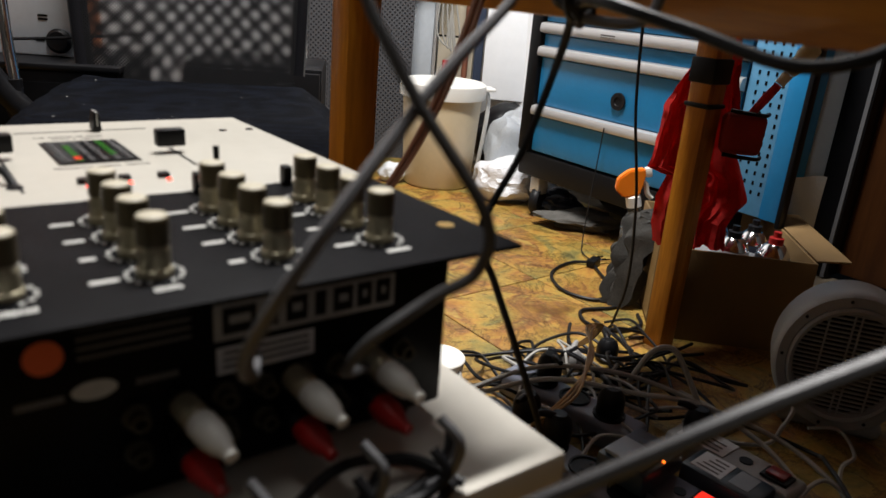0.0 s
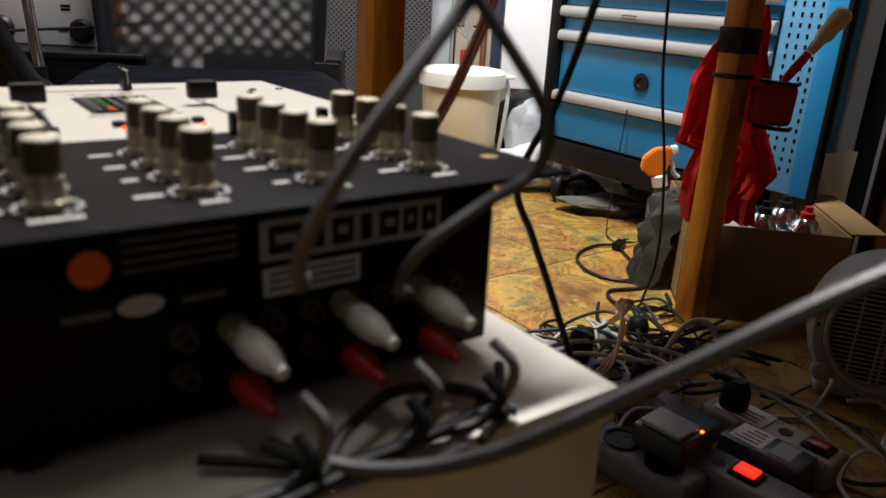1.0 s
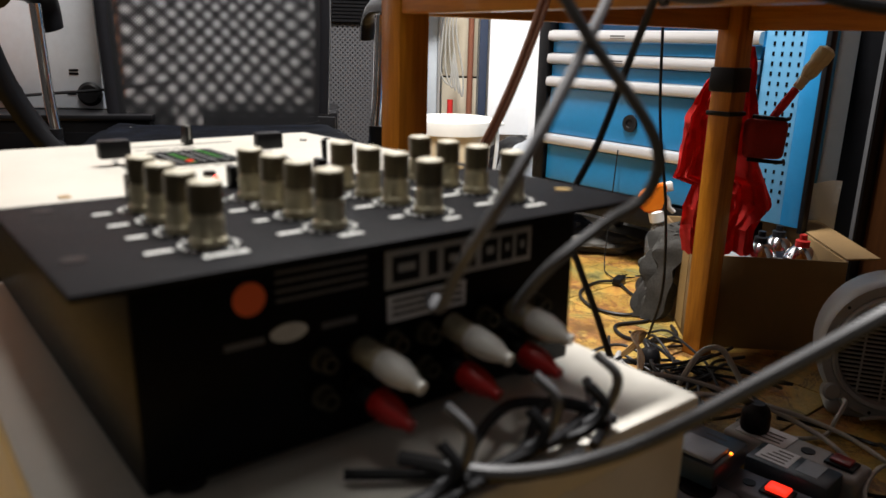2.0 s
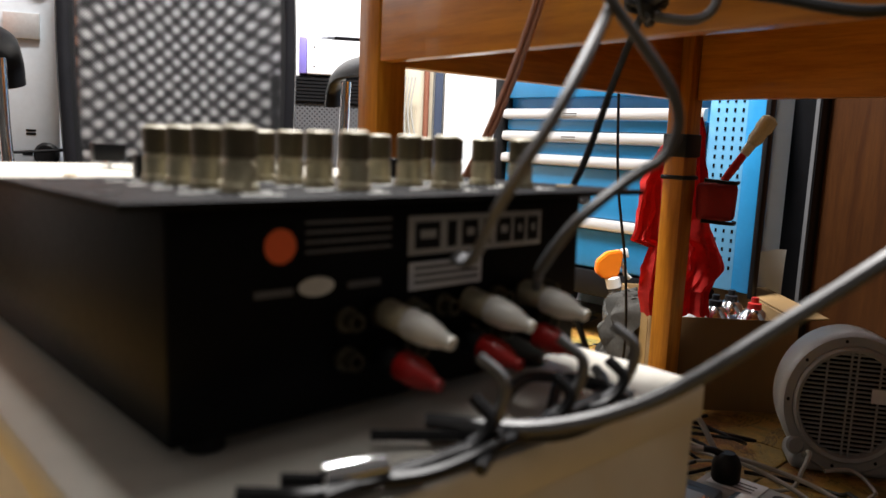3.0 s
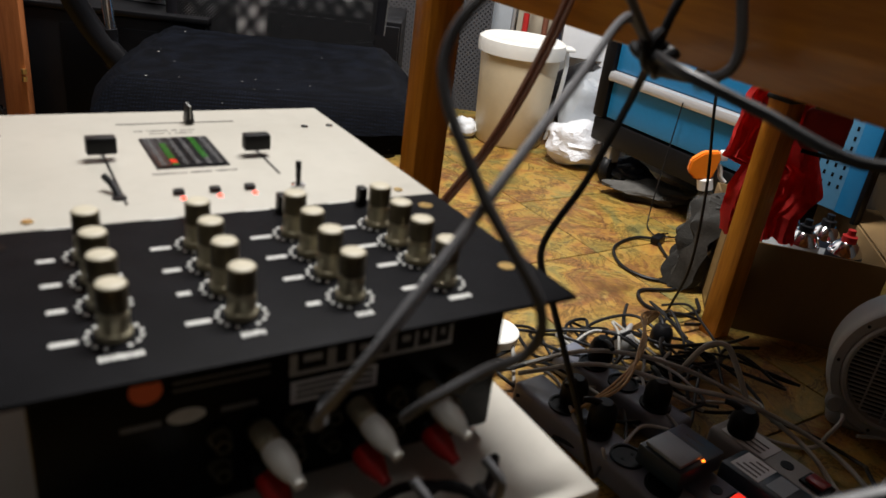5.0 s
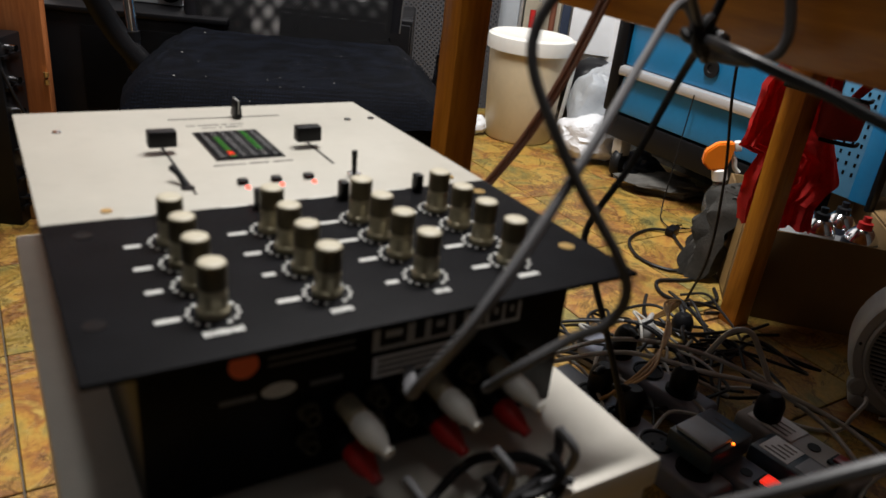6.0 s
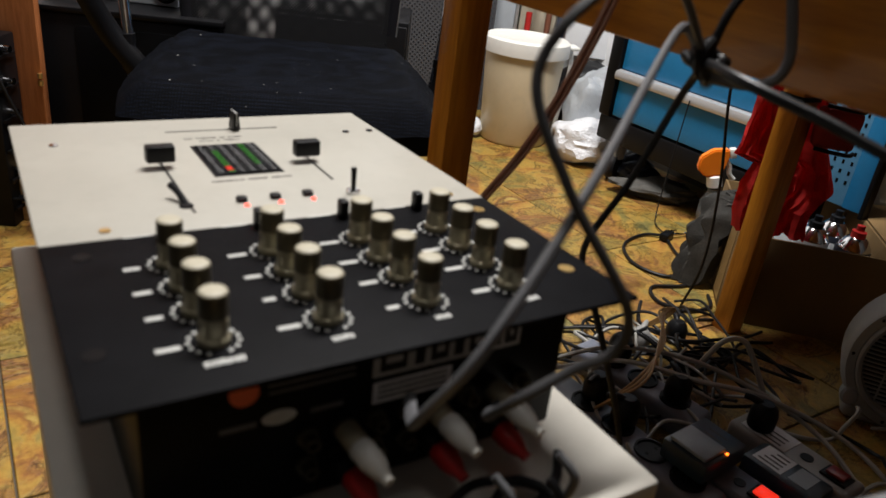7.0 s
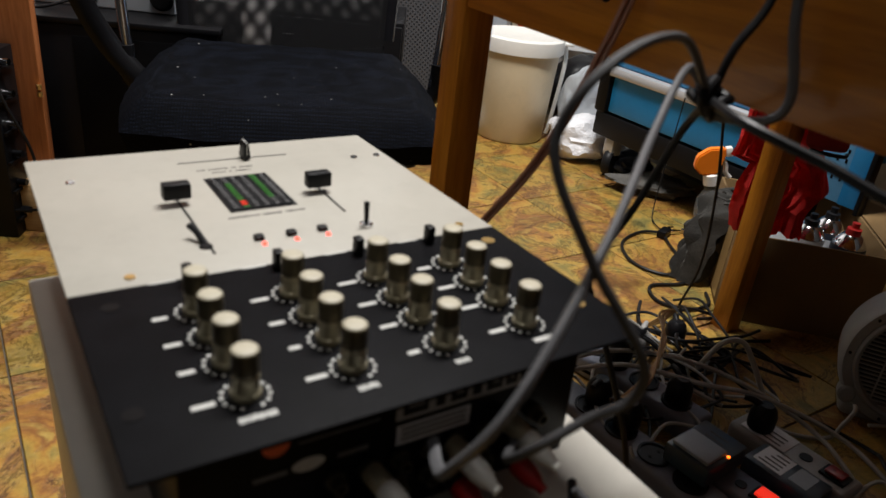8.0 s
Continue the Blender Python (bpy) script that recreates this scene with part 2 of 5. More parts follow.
def lint(m):
    """Pale fluff specks on a dark cloth."""
    nt = m.node_tree
    b = nt.nodes["Principled BSDF"]
    old = b.inputs["Base Color"].links[0].from_socket
    tc = nt.nodes.new("ShaderNodeTexCoord")
    v = add(nt, "ShaderNodeTexVoronoi", Scale=26.0)
    link(nt, tc.outputs["Object"], v.inputs["Vector"])
    k = ramp(nt, v.outputs["Distance"], [(0.0, (0.9, 0.9, 0.9)), (0.06, (0, 0, 0))])
    weave = add(nt, "ShaderNodeTexVoronoi", Scale=230.0, Randomness=0.15)
    link(nt, tc.outputs["Object"], weave.inputs["Vector"])
    dots = ramp(nt, weave.outputs["Distance"], [(0.15, (1.9, 1.9, 1.8)), (0.5, (0.35, 0.35, 0.35))])
    wv = nt.nodes.new("ShaderNodeMixRGB")
    wv.blend_type, wv.inputs[0].default_value = "MULTIPLY", 1.0
    link(nt, old, wv.inputs[1])
    link(nt, dots, wv.inputs[2])
    old = wv.outputs[0]
    mx = nt.nodes.new("ShaderNodeMixRGB")
    link(nt, k, mx.inputs[0])
    link(nt, old, mx.inputs[1])
    mx.inputs[2].default_value = (0.4, 0.4, 0.38, 1)
    link(nt, mx.outputs[0], b.inputs["Base Color"])


lint(M_SEAT)
M_NET = mesh_fabric("black_chair_net", (0.012, 0.012, 0.013), 0.0066, -0.04)
M_NET2 = mesh_fabric("black_chair_net_rear", (0.012, 0.012, 0.013), 0.0057, -0.04)
M_GREYNET = mesh_fabric("grey_expanded_metal", (0.075, 0.075, 0.08), 0.017, 0.05)
M_GREYPLATE = mat("grey_metal_plate", (0.60, 0.65, 0.70), 0.45, 0.2, var=0.08, scale=10, bump=0.05)
M_ORANGE = mat("orange_trigger_plastic", (0.85, 0.22, 0.01), 0.4, var=0.05, scale=30, bump=0.02)
M_STRIP = mat("grey_power_strip_plastic", (0.15, 0.16, 0.20), 0.35, var=0.08, scale=30, bump=0.04)
M_STRIPW = mat("white_power_strip_plastic", (0.28, 0.275, 0.265), 0.4, var=0.08, scale=30, bump=0.04)
M_LEDRED = glow("red_led", (1.0, 0.03, 0.01), 6.0)
M_SWITCH = glow("lit_red_switch", (1.0, 0.03, 0.012), 1.3)
M_SEGRED = glow("red_level_light", (0.8, 0.03, 0.01), 0.5)
M_LEDORANGE = glow("orange_led", (1.0, 0.16, 0.01), 8.0)
M_LEDGREEN = glow("green_level_light", (0.02, 0.15, 0.01), 0.12)
M_METERPRINT = mat("grey_meter_print", (0.16, 0.16, 0.16), 0.5, var=0.15, scale=200, bump=0.0)
M_WINDOW = mat("dark_display_window", (0.01, 0.01, 0.011), 0.12, var=0.2, scale=40, bump=0.0)
M_STICKER = mat("orange_sticker", (0.80, 0.13, 0.03), 0.5, var=0.05, scale=40, bump=0.02)
M_PLUGWHITE = mat("white_plug_sleeve", (0.76, 0.74, 0.68), 0.35, var=0.06, scale=60, bump=0.03)
M_REDPLUG = mat("red_plug_sleeve", (0.42, 0.009, 0.006), 0.4, var=0.1, scale=60, bump=0.03)
M_BAG = clear_plastic("white_film_bag", (0.85, 0.86, 0.89), 0.3, 0.08)
M_CLEAR = clear_plastic("clear_film", (0.72, 0.76, 0.80), 0.2, 0.45)
M_BROWNPIPE = mat("brown_pipe_paint", (0.22, 0.08, 0.045), 0.5, var=0.12, scale=20)
M_COPPERWIRE = mat("red_brown_speaker_wire", (0.30, 0.12, 0.07), 0.35, var=0.1, scale=60)
M_BEIGE = mat("beige_paint", (0.62, 0.55, 0.42), 0.6, var=0.06, scale=6)
M_LABEL = mat("paper_label", (0.70, 0.72, 0.74), 0.6, var=0.08, scale=60, bump=0.02)
M_NAMEPLATE = mat("grey_name_plate", (0.34, 0.35, 0.36), 0.5, var=0.1, scale=80, bump=0.02)
M_PURPLE = mat("violet_plastic", (0.16, 0.13, 0.42), 0.45, var=0.06, scale=20)
M_BRISTLE = mat("yellowish_bristles", (0.62, 0.53, 0.34), 0.85, var=0.2, scale=90, bump=0.5, stretch=(1, 1, 0.1))
M_BRASS = mat("brass", (0.75, 0.52, 0.2), 0.3, 0.9, var=0.1, scale=60)


# ---- building helpers ----
U0, V0, TURN = -0.121, 0.211, 41.0
CU, SU = math.cos(radians(TURN)), math.sin(radians(TURN))


def place(u, v, z=0.0, turn=0.0):
    """A pose in the room's own axes: u along the mixer's width, v along its depth."""
    return pose(U0 + u * CU - v * SU, V0 + u * SU + v * CU, z, 0, 0, TURN + turn)


def thing(name, m, label, category, group="", kind=""):
    ob = new(name)
    ob.empty_display_size = 0.05
    ob.matrix_world = m
    return tagged(ob, label, category, group, kind)


def finish(name, bm, material, smooth=True):
    me = bpy.data.meshes.new(name)
    bmesh.ops.recalc_face_normals(bm, faces=bm.faces)
    bm.to_mesh(me)
    bm.free()
    me.materials.append(material)
    if smooth:
        for p in me.polygons:
            p.use_smooth = True
        me.set_sharp_from_angle(angle=radians(38))
    return me


def part(name, bm, material, parent, label=""):
    ob = new(name, finish(name, bm, material))
    ob.parent = parent
    if label:
        ob["label"] = label
    return ob


def solo(name, bm, material, m, label, category, group="", kind=""):
    ob = new(name, finish(name, bm, material))
    ob.matrix_world = m
    return tagged(ob, label, category, group, kind)


def box(x0, x1, y0, y1, z0, z1, bevel=0.0, bm=None, seg=2):
    own = bmesh.new()
    bmesh.ops.create_cube(own, size=1.0)
    for v in own.verts:
        v.co = Vector(((x0 + x1) / 2 + v.co.x * (x1 - x0), (y0 + y1) / 2 + v.co.y * (y1 - y0), (z0 + z1) / 2 + v.co.z * (z1 - z0)))
    if bevel:
        bmesh.ops.bevel(own, geom=own.edges[:], offset=bevel, segments=seg, affect="EDGES", profile=0.5)
    return merge(bm, own)


def merge(bm, own, m=None):
    if m is not None:
        bmesh.ops.transform(own, matrix=m, verts=own.verts[:])
    if bm is None:
        return own
    me = bpy.data.meshes.new("tmp")
    own.to_mesh(me)
    own.free()
    bm.from_mesh(me)
    bpy.data.meshes.remove(me)
    return bm


def lathe(profile, seg=24, bm=None, m=None, closed=True):
    """Turns (radius, height) pairs about the z axis."""
    own = bmesh.new()
    rings = []
    for r, z in profile:
        if r < 1e-6:
            rings.append([own.verts.new((0, 0, z))])
        else:
            rings.append([own.verts.new((r * math.cos(2 * math.pi * i / seg), r * math.sin(2 * math.pi * i / seg), z)) for i in range(seg)])
    for a, b in zip(rings, rings[1:]):
        for i in range(seg):
            j = (i + 1) % seg
            if len(a) == 1 and len(b) == 1:
                continue
            if len(a) == 1:
                own.faces.new((a[0], b[i], b[j]))
            elif len(b) == 1:
                own.faces.new((a[i], a[j], b[0]))
            else:
                own.faces.new((a[i], a[j], b[j], b[i]))
    if closed:
        for r in (rings[0], rings[-1]):
            if len(r) > 2:
                own.faces.new(r)
    return merge(bm, own, m)


def spline(points, per=8):
    p = [Vector(q) for q in points]
    p = [2 * p[0] - p[1]] + p + [2 * p[-1] - p[-2]]
    out = []
    for i in range(1, len(p) - 2):
        a, b, c, d = p[i - 1:i + 3]
        for k in range(per):
            t = k / per
            out.append(0.5 * (2 * b + (c - a) * t + (2 * a - 5 * b + 4 * c - d) * t * t + (3 * b - a - 3 * c + d) * t ** 3))
    out.append(p[-2])
    return out


def tube(points, r, seg=8, per=8, bm=None, flat=1.0, r_end=None):
    """A round (or flattened) cord along a smooth line through the points."""
    line = spline(points, per) if per > 1 else [Vector(q) for q in points]
    own = bmesh.new()
    rings = []
    side = None
    n = len(line)
    for i, q in enumerate(line):
        way = (line[min(i + 1, n - 1)] - line[max(i - 1, 0)]).normalized()
        if side is None:
            side = way.orthogonal().normalized()
        side = (side - way * side.dot(way))
        side = side.normalized() if side.length > 1e-6 else way.orthogonal().normalized()
        up = way.cross(side)
        rad = r if r_end is None else r + (r_end - r) * i / (n - 1)
        rings.append([own.verts.new(q + rad * (math.cos(2 * math.pi * k / seg) * side + flat * math.sin(2 * math.pi * k / seg) * up)) for k in range(seg)])
    for a, b in zip(rings, rings[1:]):
        for k in range(seg):
            own.faces.new((a[k], a[(k + 1) % seg], b[(k + 1) % seg], b[k]))
    own.faces.new(rings[0])
    own.faces.new(rings[-1])
    return merge(bm, own)


def plate_with_holes(outline_w, outline_h, thick, hole_list, bm=None):
    """An upright slab in x and z, open at the given rectangles (x0, x1, z0, z1)."""
    xs = sorted({0.0, outline_w, *[h[0] for h in hole_list], *[h[1] for h in hole_list]})
    zs = sorted({0.0, outline_h, *[h[2] for h in hole_list], *[h[3] for h in hole_list]})
    bm = bm or bmesh.new()
    for xa, xb in zip(xs, xs[1:]):
        for za, zb in zip(zs, zs[1:]):
            cx, cz = (xa + xb) / 2, (za + zb) / 2
            if not any(h[0] < cx < h[1] and h[2] < cz < h[3] for h in hole_list):
                box(xa, xb, 0, thick, za, zb, 0, bm)
    return bm


# ---- room ----
ROOM = place(0, 0)
solo("floor", box(-0.9, 1.9, -0.9, 2.3, -0.06, -0.004), M_GROUT, ROOM, "dark grout bed of the tiled floor", "floor", kind="structure")
floor = bpy.data.objects["floor"]
# ceiling is never in view; its dark colour holds back bounced light
solo("ceiling", box(-1.0, 2.0, -1.0, 2.4, 2.6, 2.7), M_CEIL, ROOM, "unseen ceiling, darkened to cut bounce light", "ceiling", kind="structure")
solo("wall_north", box(-1.0, 2.0, 2.3, 2.4, -0.06, 2.6), M_WHITE, ROOM, "white painted back wall", "wall", kind="structure")
# added walls out of view, set close and near-black to keep shadows deep
solo("wall_south", box(-1.0, 2.0, -1.0, -0.9, -0.06, 2.6), M_DARKWALL, ROOM, "unseen near-black wall added to cut bounce light", "wall", kind="structure")
solo("wall_west", box(-1.0, -0.9, -0.9, 2.3, -0.06, 2.6), M_DARKWALL, ROOM, "unseen near-black wall added to cut bounce light", "wall", kind="structure")
solo("wall_east", box(1.9, 2.0, 0.548, 2.3, -0.06, 2.6), M_WHITE, ROOM, "white painted wall behind the tool cart", "wall", kind="structure")
solo("wall_east_rest", box(1.9, 2.0, -0.9, -0.468, -0.06, 2.6), M_DARKWALL, ROOM, "unseen near-black wall added to cut bounce light", "wall", kind="structure")
solo("wall_east_head", box(1.9, 2.0, -0.468, 0.548, 2.1, 2.6), M_DARKWALL, ROOM, "unseen near-black wall over the door, added to cut bounce light", "wall", kind="structure")
door = thing("door_1", place(1.9, -0.468), "closed brown wooden door in a black frame", "door", kind="structure")
part("door_leaf", box(0.02, 0.06, 0.02, 0.945, 0.005, 2.06, 0.003), M_DOORWOOD, door, "brown wooden door leaf")
part("door_frame", box(-0.03, 0.1, 0.945, 1.014, 0, 2.1, 0.004), M_BLACK, door, "black door frame")
part("edge_strip", box(-0.034, -0.03, 0.950, 0.959, 0.0, 2.1), M_GREYCABLE, door, "dull grey edge strip")


# ---- table ----
def table():
    t = thing("table", place(0.49, 0.469, 0, -3.5) @ pose(0, -1.057, 0), "varnished orange-brown wooden table with square legs", "table")
    w, d = 0.70, 1.10
    # far overhang, hidden by the rear apron, is widened to shade the floor beyond
    part("tabletop", box(-0.03, w + 0.12, -0.03, d + 0.03, 0.712, 0.737, 0.004), M_TABLE_V, t)
    part("apron", box(0.002, 0.022, 0.044, d - 0.044, 0.585, 0.710, 0.002), M_TABLE_V, t)
    part("apron", box(w - 0.022, w, 0.044, d - 0.044, 0.585, 0.710, 0.002), M_TABLE_V, t)
    part("apron", box(0.044, w - 0.044, d - 0.022, d, 0.585, 0.710, 0.002), M_TABLE, t)
    part("apron", box(0.044, w - 0.044, 0, 0.022, 0.585, 0.710, 0.002), M_TABLE, t)
    part("cross_brace", box(0.024, w - 0.024, 0.62, 0.665, 0.655, 0.690, 0.002), M_TABLE, t, "wooden cross brace under the top")
    for x, y in ((0.0, d - 0.043), (w - 0.043, d - 0.043), (w - 0.043, 0.0), (0.0, 0.0)):
        bm = box(x, x + 0.043, y, y + 0.043, 0.0, 0.711, 0.003)
        for v in bm.verts:
            if v.co.z < 0.3:
                v.co.x += (x + 0.0215 - v.co.x) * 0.08
                v.co.y += (y + 0.0215 - v.co.y) * 0.08
        part("leg", bm, M_TABLE_Z, t)
    for y, z in ((0.826, 0.634), (0.798, 0.632)):
        part("screw_head", lathe([(0.0, 0), (0.0052, 0), (0.0045, 0.003), (0, 0.0035)], 10, m=pose(0.002, y, z, 0, -90, 0)), M_BLACK, t, "black screw head")


table()


# ---- pedestal and mixer ----
M_DULLMETAL = mat("dull_socket_metal", (0.09, 0.075, 0.045), 0.5, 0.6, var=0.2, scale=60)
MIX = pose(-0.0965, 0.2185, 0, 0, 0, 40.4)


def pedestal():
    p = thing("storage_box", MIX @ pose(-0.011, -0.0365, 0), "white lacquered box standing on the floor under the mixer", "box")
    part("top_board", box(0, 0.323, 0, 0.445, 0.342, 0.3645, 0.0035, seg=2), M_PEDESTAL, p, "white top board with rounded edges")
    part("carcass", box(0.003, 0.319, 0.004, 0.441, 0.0, 0.3415, 0.002), M_PEDESTAL, p)


pedestal()


def mixer():
    top = 0.472
    m = thing("dj_mixer", MIX @ pose(0, 0, 0.0, -0.9, 0, 0), "disc jockey mixer with black and cream top and metal knobs", "audio mixer")
    case = box(0.024, 0.272, 0.0250, 0.40, 0.374, 0.4685, 0.002)
    part("case", case, M_BODY, m, "black steel case")
    for x in (0.045, 0.25):
        for y in (0.04, 0.38):
            part("rubber_foot", lathe([(0.009, 0.3665), (0.009, 0.3738)], 12, m=pose(x, y, 0)), M_RUBBER, m)
    part("rear_top_panel", box(0.0, 0.304, 0.0026, 0.1710, 0.469, top, 0.0012), M_PANEL_BLACK, m, "matt black top panel")
    part("front_top_panel", box(0.0, 0.304, 0.1712, 0.415, 0.469, top, 0.0012), M_PANEL_CREAM, m, "worn cream top panel")
    # rotary knobs in four columns
    cols, rows = (0.063, 0.121, 0.179, 0.2365), (0.0420, 0.0720, 0.0995, 0.1285)
    skirt = finish("skirt", lathe([(0.0078, 0.0), (0.0078, 0.0030), (0.0070, 0.0036), (0.0070, 0.0118), (0.0063, 0.0125), (0.0063, 0.0138), (0, 0.0138)], 20), M_SKIRT)
    cap = finish("cap", lathe([(0.0066, 0.0139), (0.0071, 0.0144), (0.0071, 0.0262), (0.0066, 0.0267)], 20), M_KNOBDARK)
    disc = finish("cap_top", lathe([(0.0, 0.0277), (0.0045, 0.0276), (0.0062, 0.0272), (0.0066, 0.02675), (0, 0.0266)], 20), M_KNOBTOP)
    dot = finish("scale_dot", lathe([(0.0012, 0.0), (0.0012, 0.0003), (0, 0.0003)], 8), M_PRINT)
    label_side = finish("printed_label", box(-0.0052, 0.0052, -0.0016, 0.0016, 0, 0.0003), M_PRINT)
    letter = finish("title_bar", box(-0.00095, 0.00095, -0.0022, 0.0020, 0, 0.0003), M_PRINT)
    for i, x in enumerate(cols):
        for j, y in enumerate(rows):
            k = new("knob", skirt)
            k.parent, k.location, k["label"] = m, (x, y, top), "olive metal rotary knob with a cream top"
            k.rotation_euler = (0, 0, random.uniform(0, 6.28))
            for nm, data in (("cap", cap), ("cap_top", disc)):
                o = new(nm, data)
                o.parent = k
            for n in range(14):
                a = radians(-65 + n * 23.8)
                s = new("scale_dot", dot)
                s.parent, s.location = m, (x + 0.0118 * math.cos(a), y + 0.0118 * math.sin(a), top)
            s = new("printed_label", label_side)
            s.parent, s.location, s["label"] = m, (x - 0.021, y - 0.001, top), "white printed bar"
            s.scale = (random.uniform(0.65, 1.25), 1, 1)
        count = (8, 5, 4, 6)[i]
        for n in range(count):
            s = new("title_bar", letter)
            s.parent, s.location = m, (x + 0.0024 * (n - (count - 1) / 2), 0.0232 + random.uniform(-0.0003, 0.0003), top)
            s.scale = (random.uniform(0.75, 1.1), random.uniform(0.8, 1.0), 1)
        t = box(-0.003, 0.003, -0.004, 0.004, 0, 0.013, 0.0012)
        t = part("switch_cap", t, M_BLACK, m, "black switch cap")
        t.location = (x + 0.004, 0.1635, top)
        t = part("printed_line", box(-0.012, 0.004, -0.0006, 0.0006, 0, 0.0003), M_PRINT, m)
        t.location = (x - 0.006, 0.1695, top)
    # rear panel screws and holes
    for x, y in ((0.012, 0.048), (0.285, 0.048), (0.285, 0.150), (0.020, 0.150)):
        part("screw_hole", lathe([(0.0052, 0.0), (0.0052, 0.0004), (0, 0.0004)], 14, m=pose(x, y, top)), M_BODY if x < 0.1 else M_BRASS, m, "fixing hole")
    # cream front half
    part("display_frame", box(0.134, 0.187, 0.2600, 0.3340, top, top + 0.0006), M_BLACK, m)
    part("level_display", box(0.136, 0.185, 0.2620, 0.3320, top + 0.0007, top + 0.0014), M_WINDOW, m, "dark glossy level meter window")
    dash = {k: finish("meter_segment", box(-0.0023, 0.0023, -0.0011, 0.0011, 0, 0.0003), k) for k in (M_LEDGREEN, M_SEGRED, M_METERPRINT)}
    for c in range(6):
        for n in range(14):
            lit = (c == 1 and n < 11) or (c == 4 and n > 2)
            kind = M_SEGRED if lit and n in (1, 2) and c == 1 else M_LEDGREEN if lit else M_METERPRINT
            o = new("meter_segment", dash[kind])
            o.parent, o.location = m, (0.1400 + c * 0.0082, 0.2655 + n * 0.0048, top + 0.0015)
            if kind is M_METERPRINT:
                o.scale = (random.uniform(0.45, 1.0), random.uniform(0.5, 0.9), 1)
    letter_dark = finish("display_caption", box(-0.0012, 0.0012, -0.0012, 0.0012, 0, 0.0003), M_DARKPRINT)
    for x0, x1, y in ((0.135, 0.186, 0.355), (0.146, 0.180, 0.347), (0.130, 0.192, 0.2500)):
        x = x0
        while x < x1:
            o = new("display_caption", letter_dark)
            o.parent, o.location = m, (x, y, top)
            o.scale = (random.uniform(0.5, 1.1), random.uniform(0.7, 1.1), 1)
            x += 0.0024 if random.random() < 0.8 else 0.0052
    for x, y0, y1 in ((0.1035, 0.197, 0.305), (0.2165, 0.235, 0.305)):
        part("fader_slot", box(x - 0.0009, x + 0.0009, y0, y1, top, top + 0.0004), M_BLACK, m)
    part("crossfader_slot", box(0.124, 0.222, 0.3755, 0.3773, top, top + 0.0004), M_DARKPRINT, m)
    for x, y in ((0.1015, 0.289), (0.213, 0.281)):
        f = part("fader_cap", box(x - 0.0102, x + 0.0102, y - 0.0052, y + 0.0052, top + 0.005, top + 0.0175, 0.0012), M_BLACK, m, "black square fader cap")
        part("fader_stem", box(x - 0.0015, x + 0.0015, y - 0.003, y + 0.003, top, top + 0.005), M_CHROME, f)
    xf = box(-0.0035, 0.0035, -0.007, 0.007, 0.0, 0.015, 0.001)
    for v in xf.verts:
        if v.co.z > 0.008:
            v.co.x *= 0.55
    xf = part("crossfader_cap", xf, M_BLACK, m, "black crossfader cap with a white line")
    xf.location = (0.183, 0.376, top + 0.001)
    part("pointer_line", box(-0.0004, 0.0004, -0.0072, 0.0072, 0.004, 0.0153), M_PRINT, xf)
    # stubby selector, toggle stick and lit push buttons
    part("selector_lever", tube([(0.101, 0.212, top), (0.0985, 0.221, top + 0.006), (0.095, 0.2285, top + 0.009)], 0.0024, 8, 3), M_BLACK, m)
    part("selector_base", lathe([(0.0048, 0), (0.004, 0.0015), (0, 0.0016)], 16, m=pose(0.101, 0.2095, top)), M_BLACK, m)
    part("toggle_base", lathe([(0.0052, 0), (0.0052, 0.0022), (0.003, 0.003), (0, 0.003)], 14, m=pose(0.220, 0.205, top)), M_CHROME, m)
    part("toggle_stick", tube([(0.220, 0.205, top + 0.003), (0.220, 0.206, top + 0.019)], 0.0018, 8, 2, r_end=0.0023), M_BLACK, m)
    for k, x in enumerate((0.138, 0.162, 0.186)):
        b = part("push_button", box(x - 0.0035, x + 0.0035, 0.206, 0.2125, top, top + 0.0035, 0.001), M_BLACK, m)
        part("indicator_light", lathe([(0.0017, 0), (0.0014, 0.0012), (0, 0.0016)], 10, m=pose(x + 0.001, 0.2000, top)), M_LEDRED, m, "small red indicator light")
    for x, y in ((0.037, 0.183), (0.027, 0.356), (0.294, 0.352), (0.270, 0.352), (0.280, 0.183)):
        part("panel_screw", lathe([(0.0036, 0), (0.0032, 0.0009), (0, 0.0011)], 12, m=pose(x, y, top)), M_BRASS if y < 0.2 else M_CHROME, m)
    shifted = ("display_frame", "level_display", "meter_segment", "display_caption", "fader_slot", "crossfader_slot", "fader_cap",
               "crossfader_cap", "selector_lever", "selector_base", "toggle_base", "toggle_stick", "push_button", "indicator_light")
    for o in m.children:
        if o.name.split(".")[0] in shifted:
            o.location.x -= 0.010
    # back plate: logo strip, labels, sockets
    y = 0.0248
    part("round_sticker", lathe([(0.0074, 0), (0.0074, 0.0004), (0, 0.0004)], 24, m=pose(0.072, y, 0.4505, 90, 0, 0)), M_STICKER, m, "round orange sticker")
    part("oval_label", lathe([(0.0043, 0), (0.0043, 0.0005), (0, 0.0005)], 28, m=pose(0.0896, y, 0.432, 90, 0, 0) @ Matrix.Diagonal((2.1, 1, 1, 1))), M_PRINT, m, "white oval printed field")
    lg = part("name_plate", box(0.140, 0.236, y - 0.0006, y, 0.4415, 0.4605, 0.0002), M_NAMEPLATE, m, "grey printed name strip")
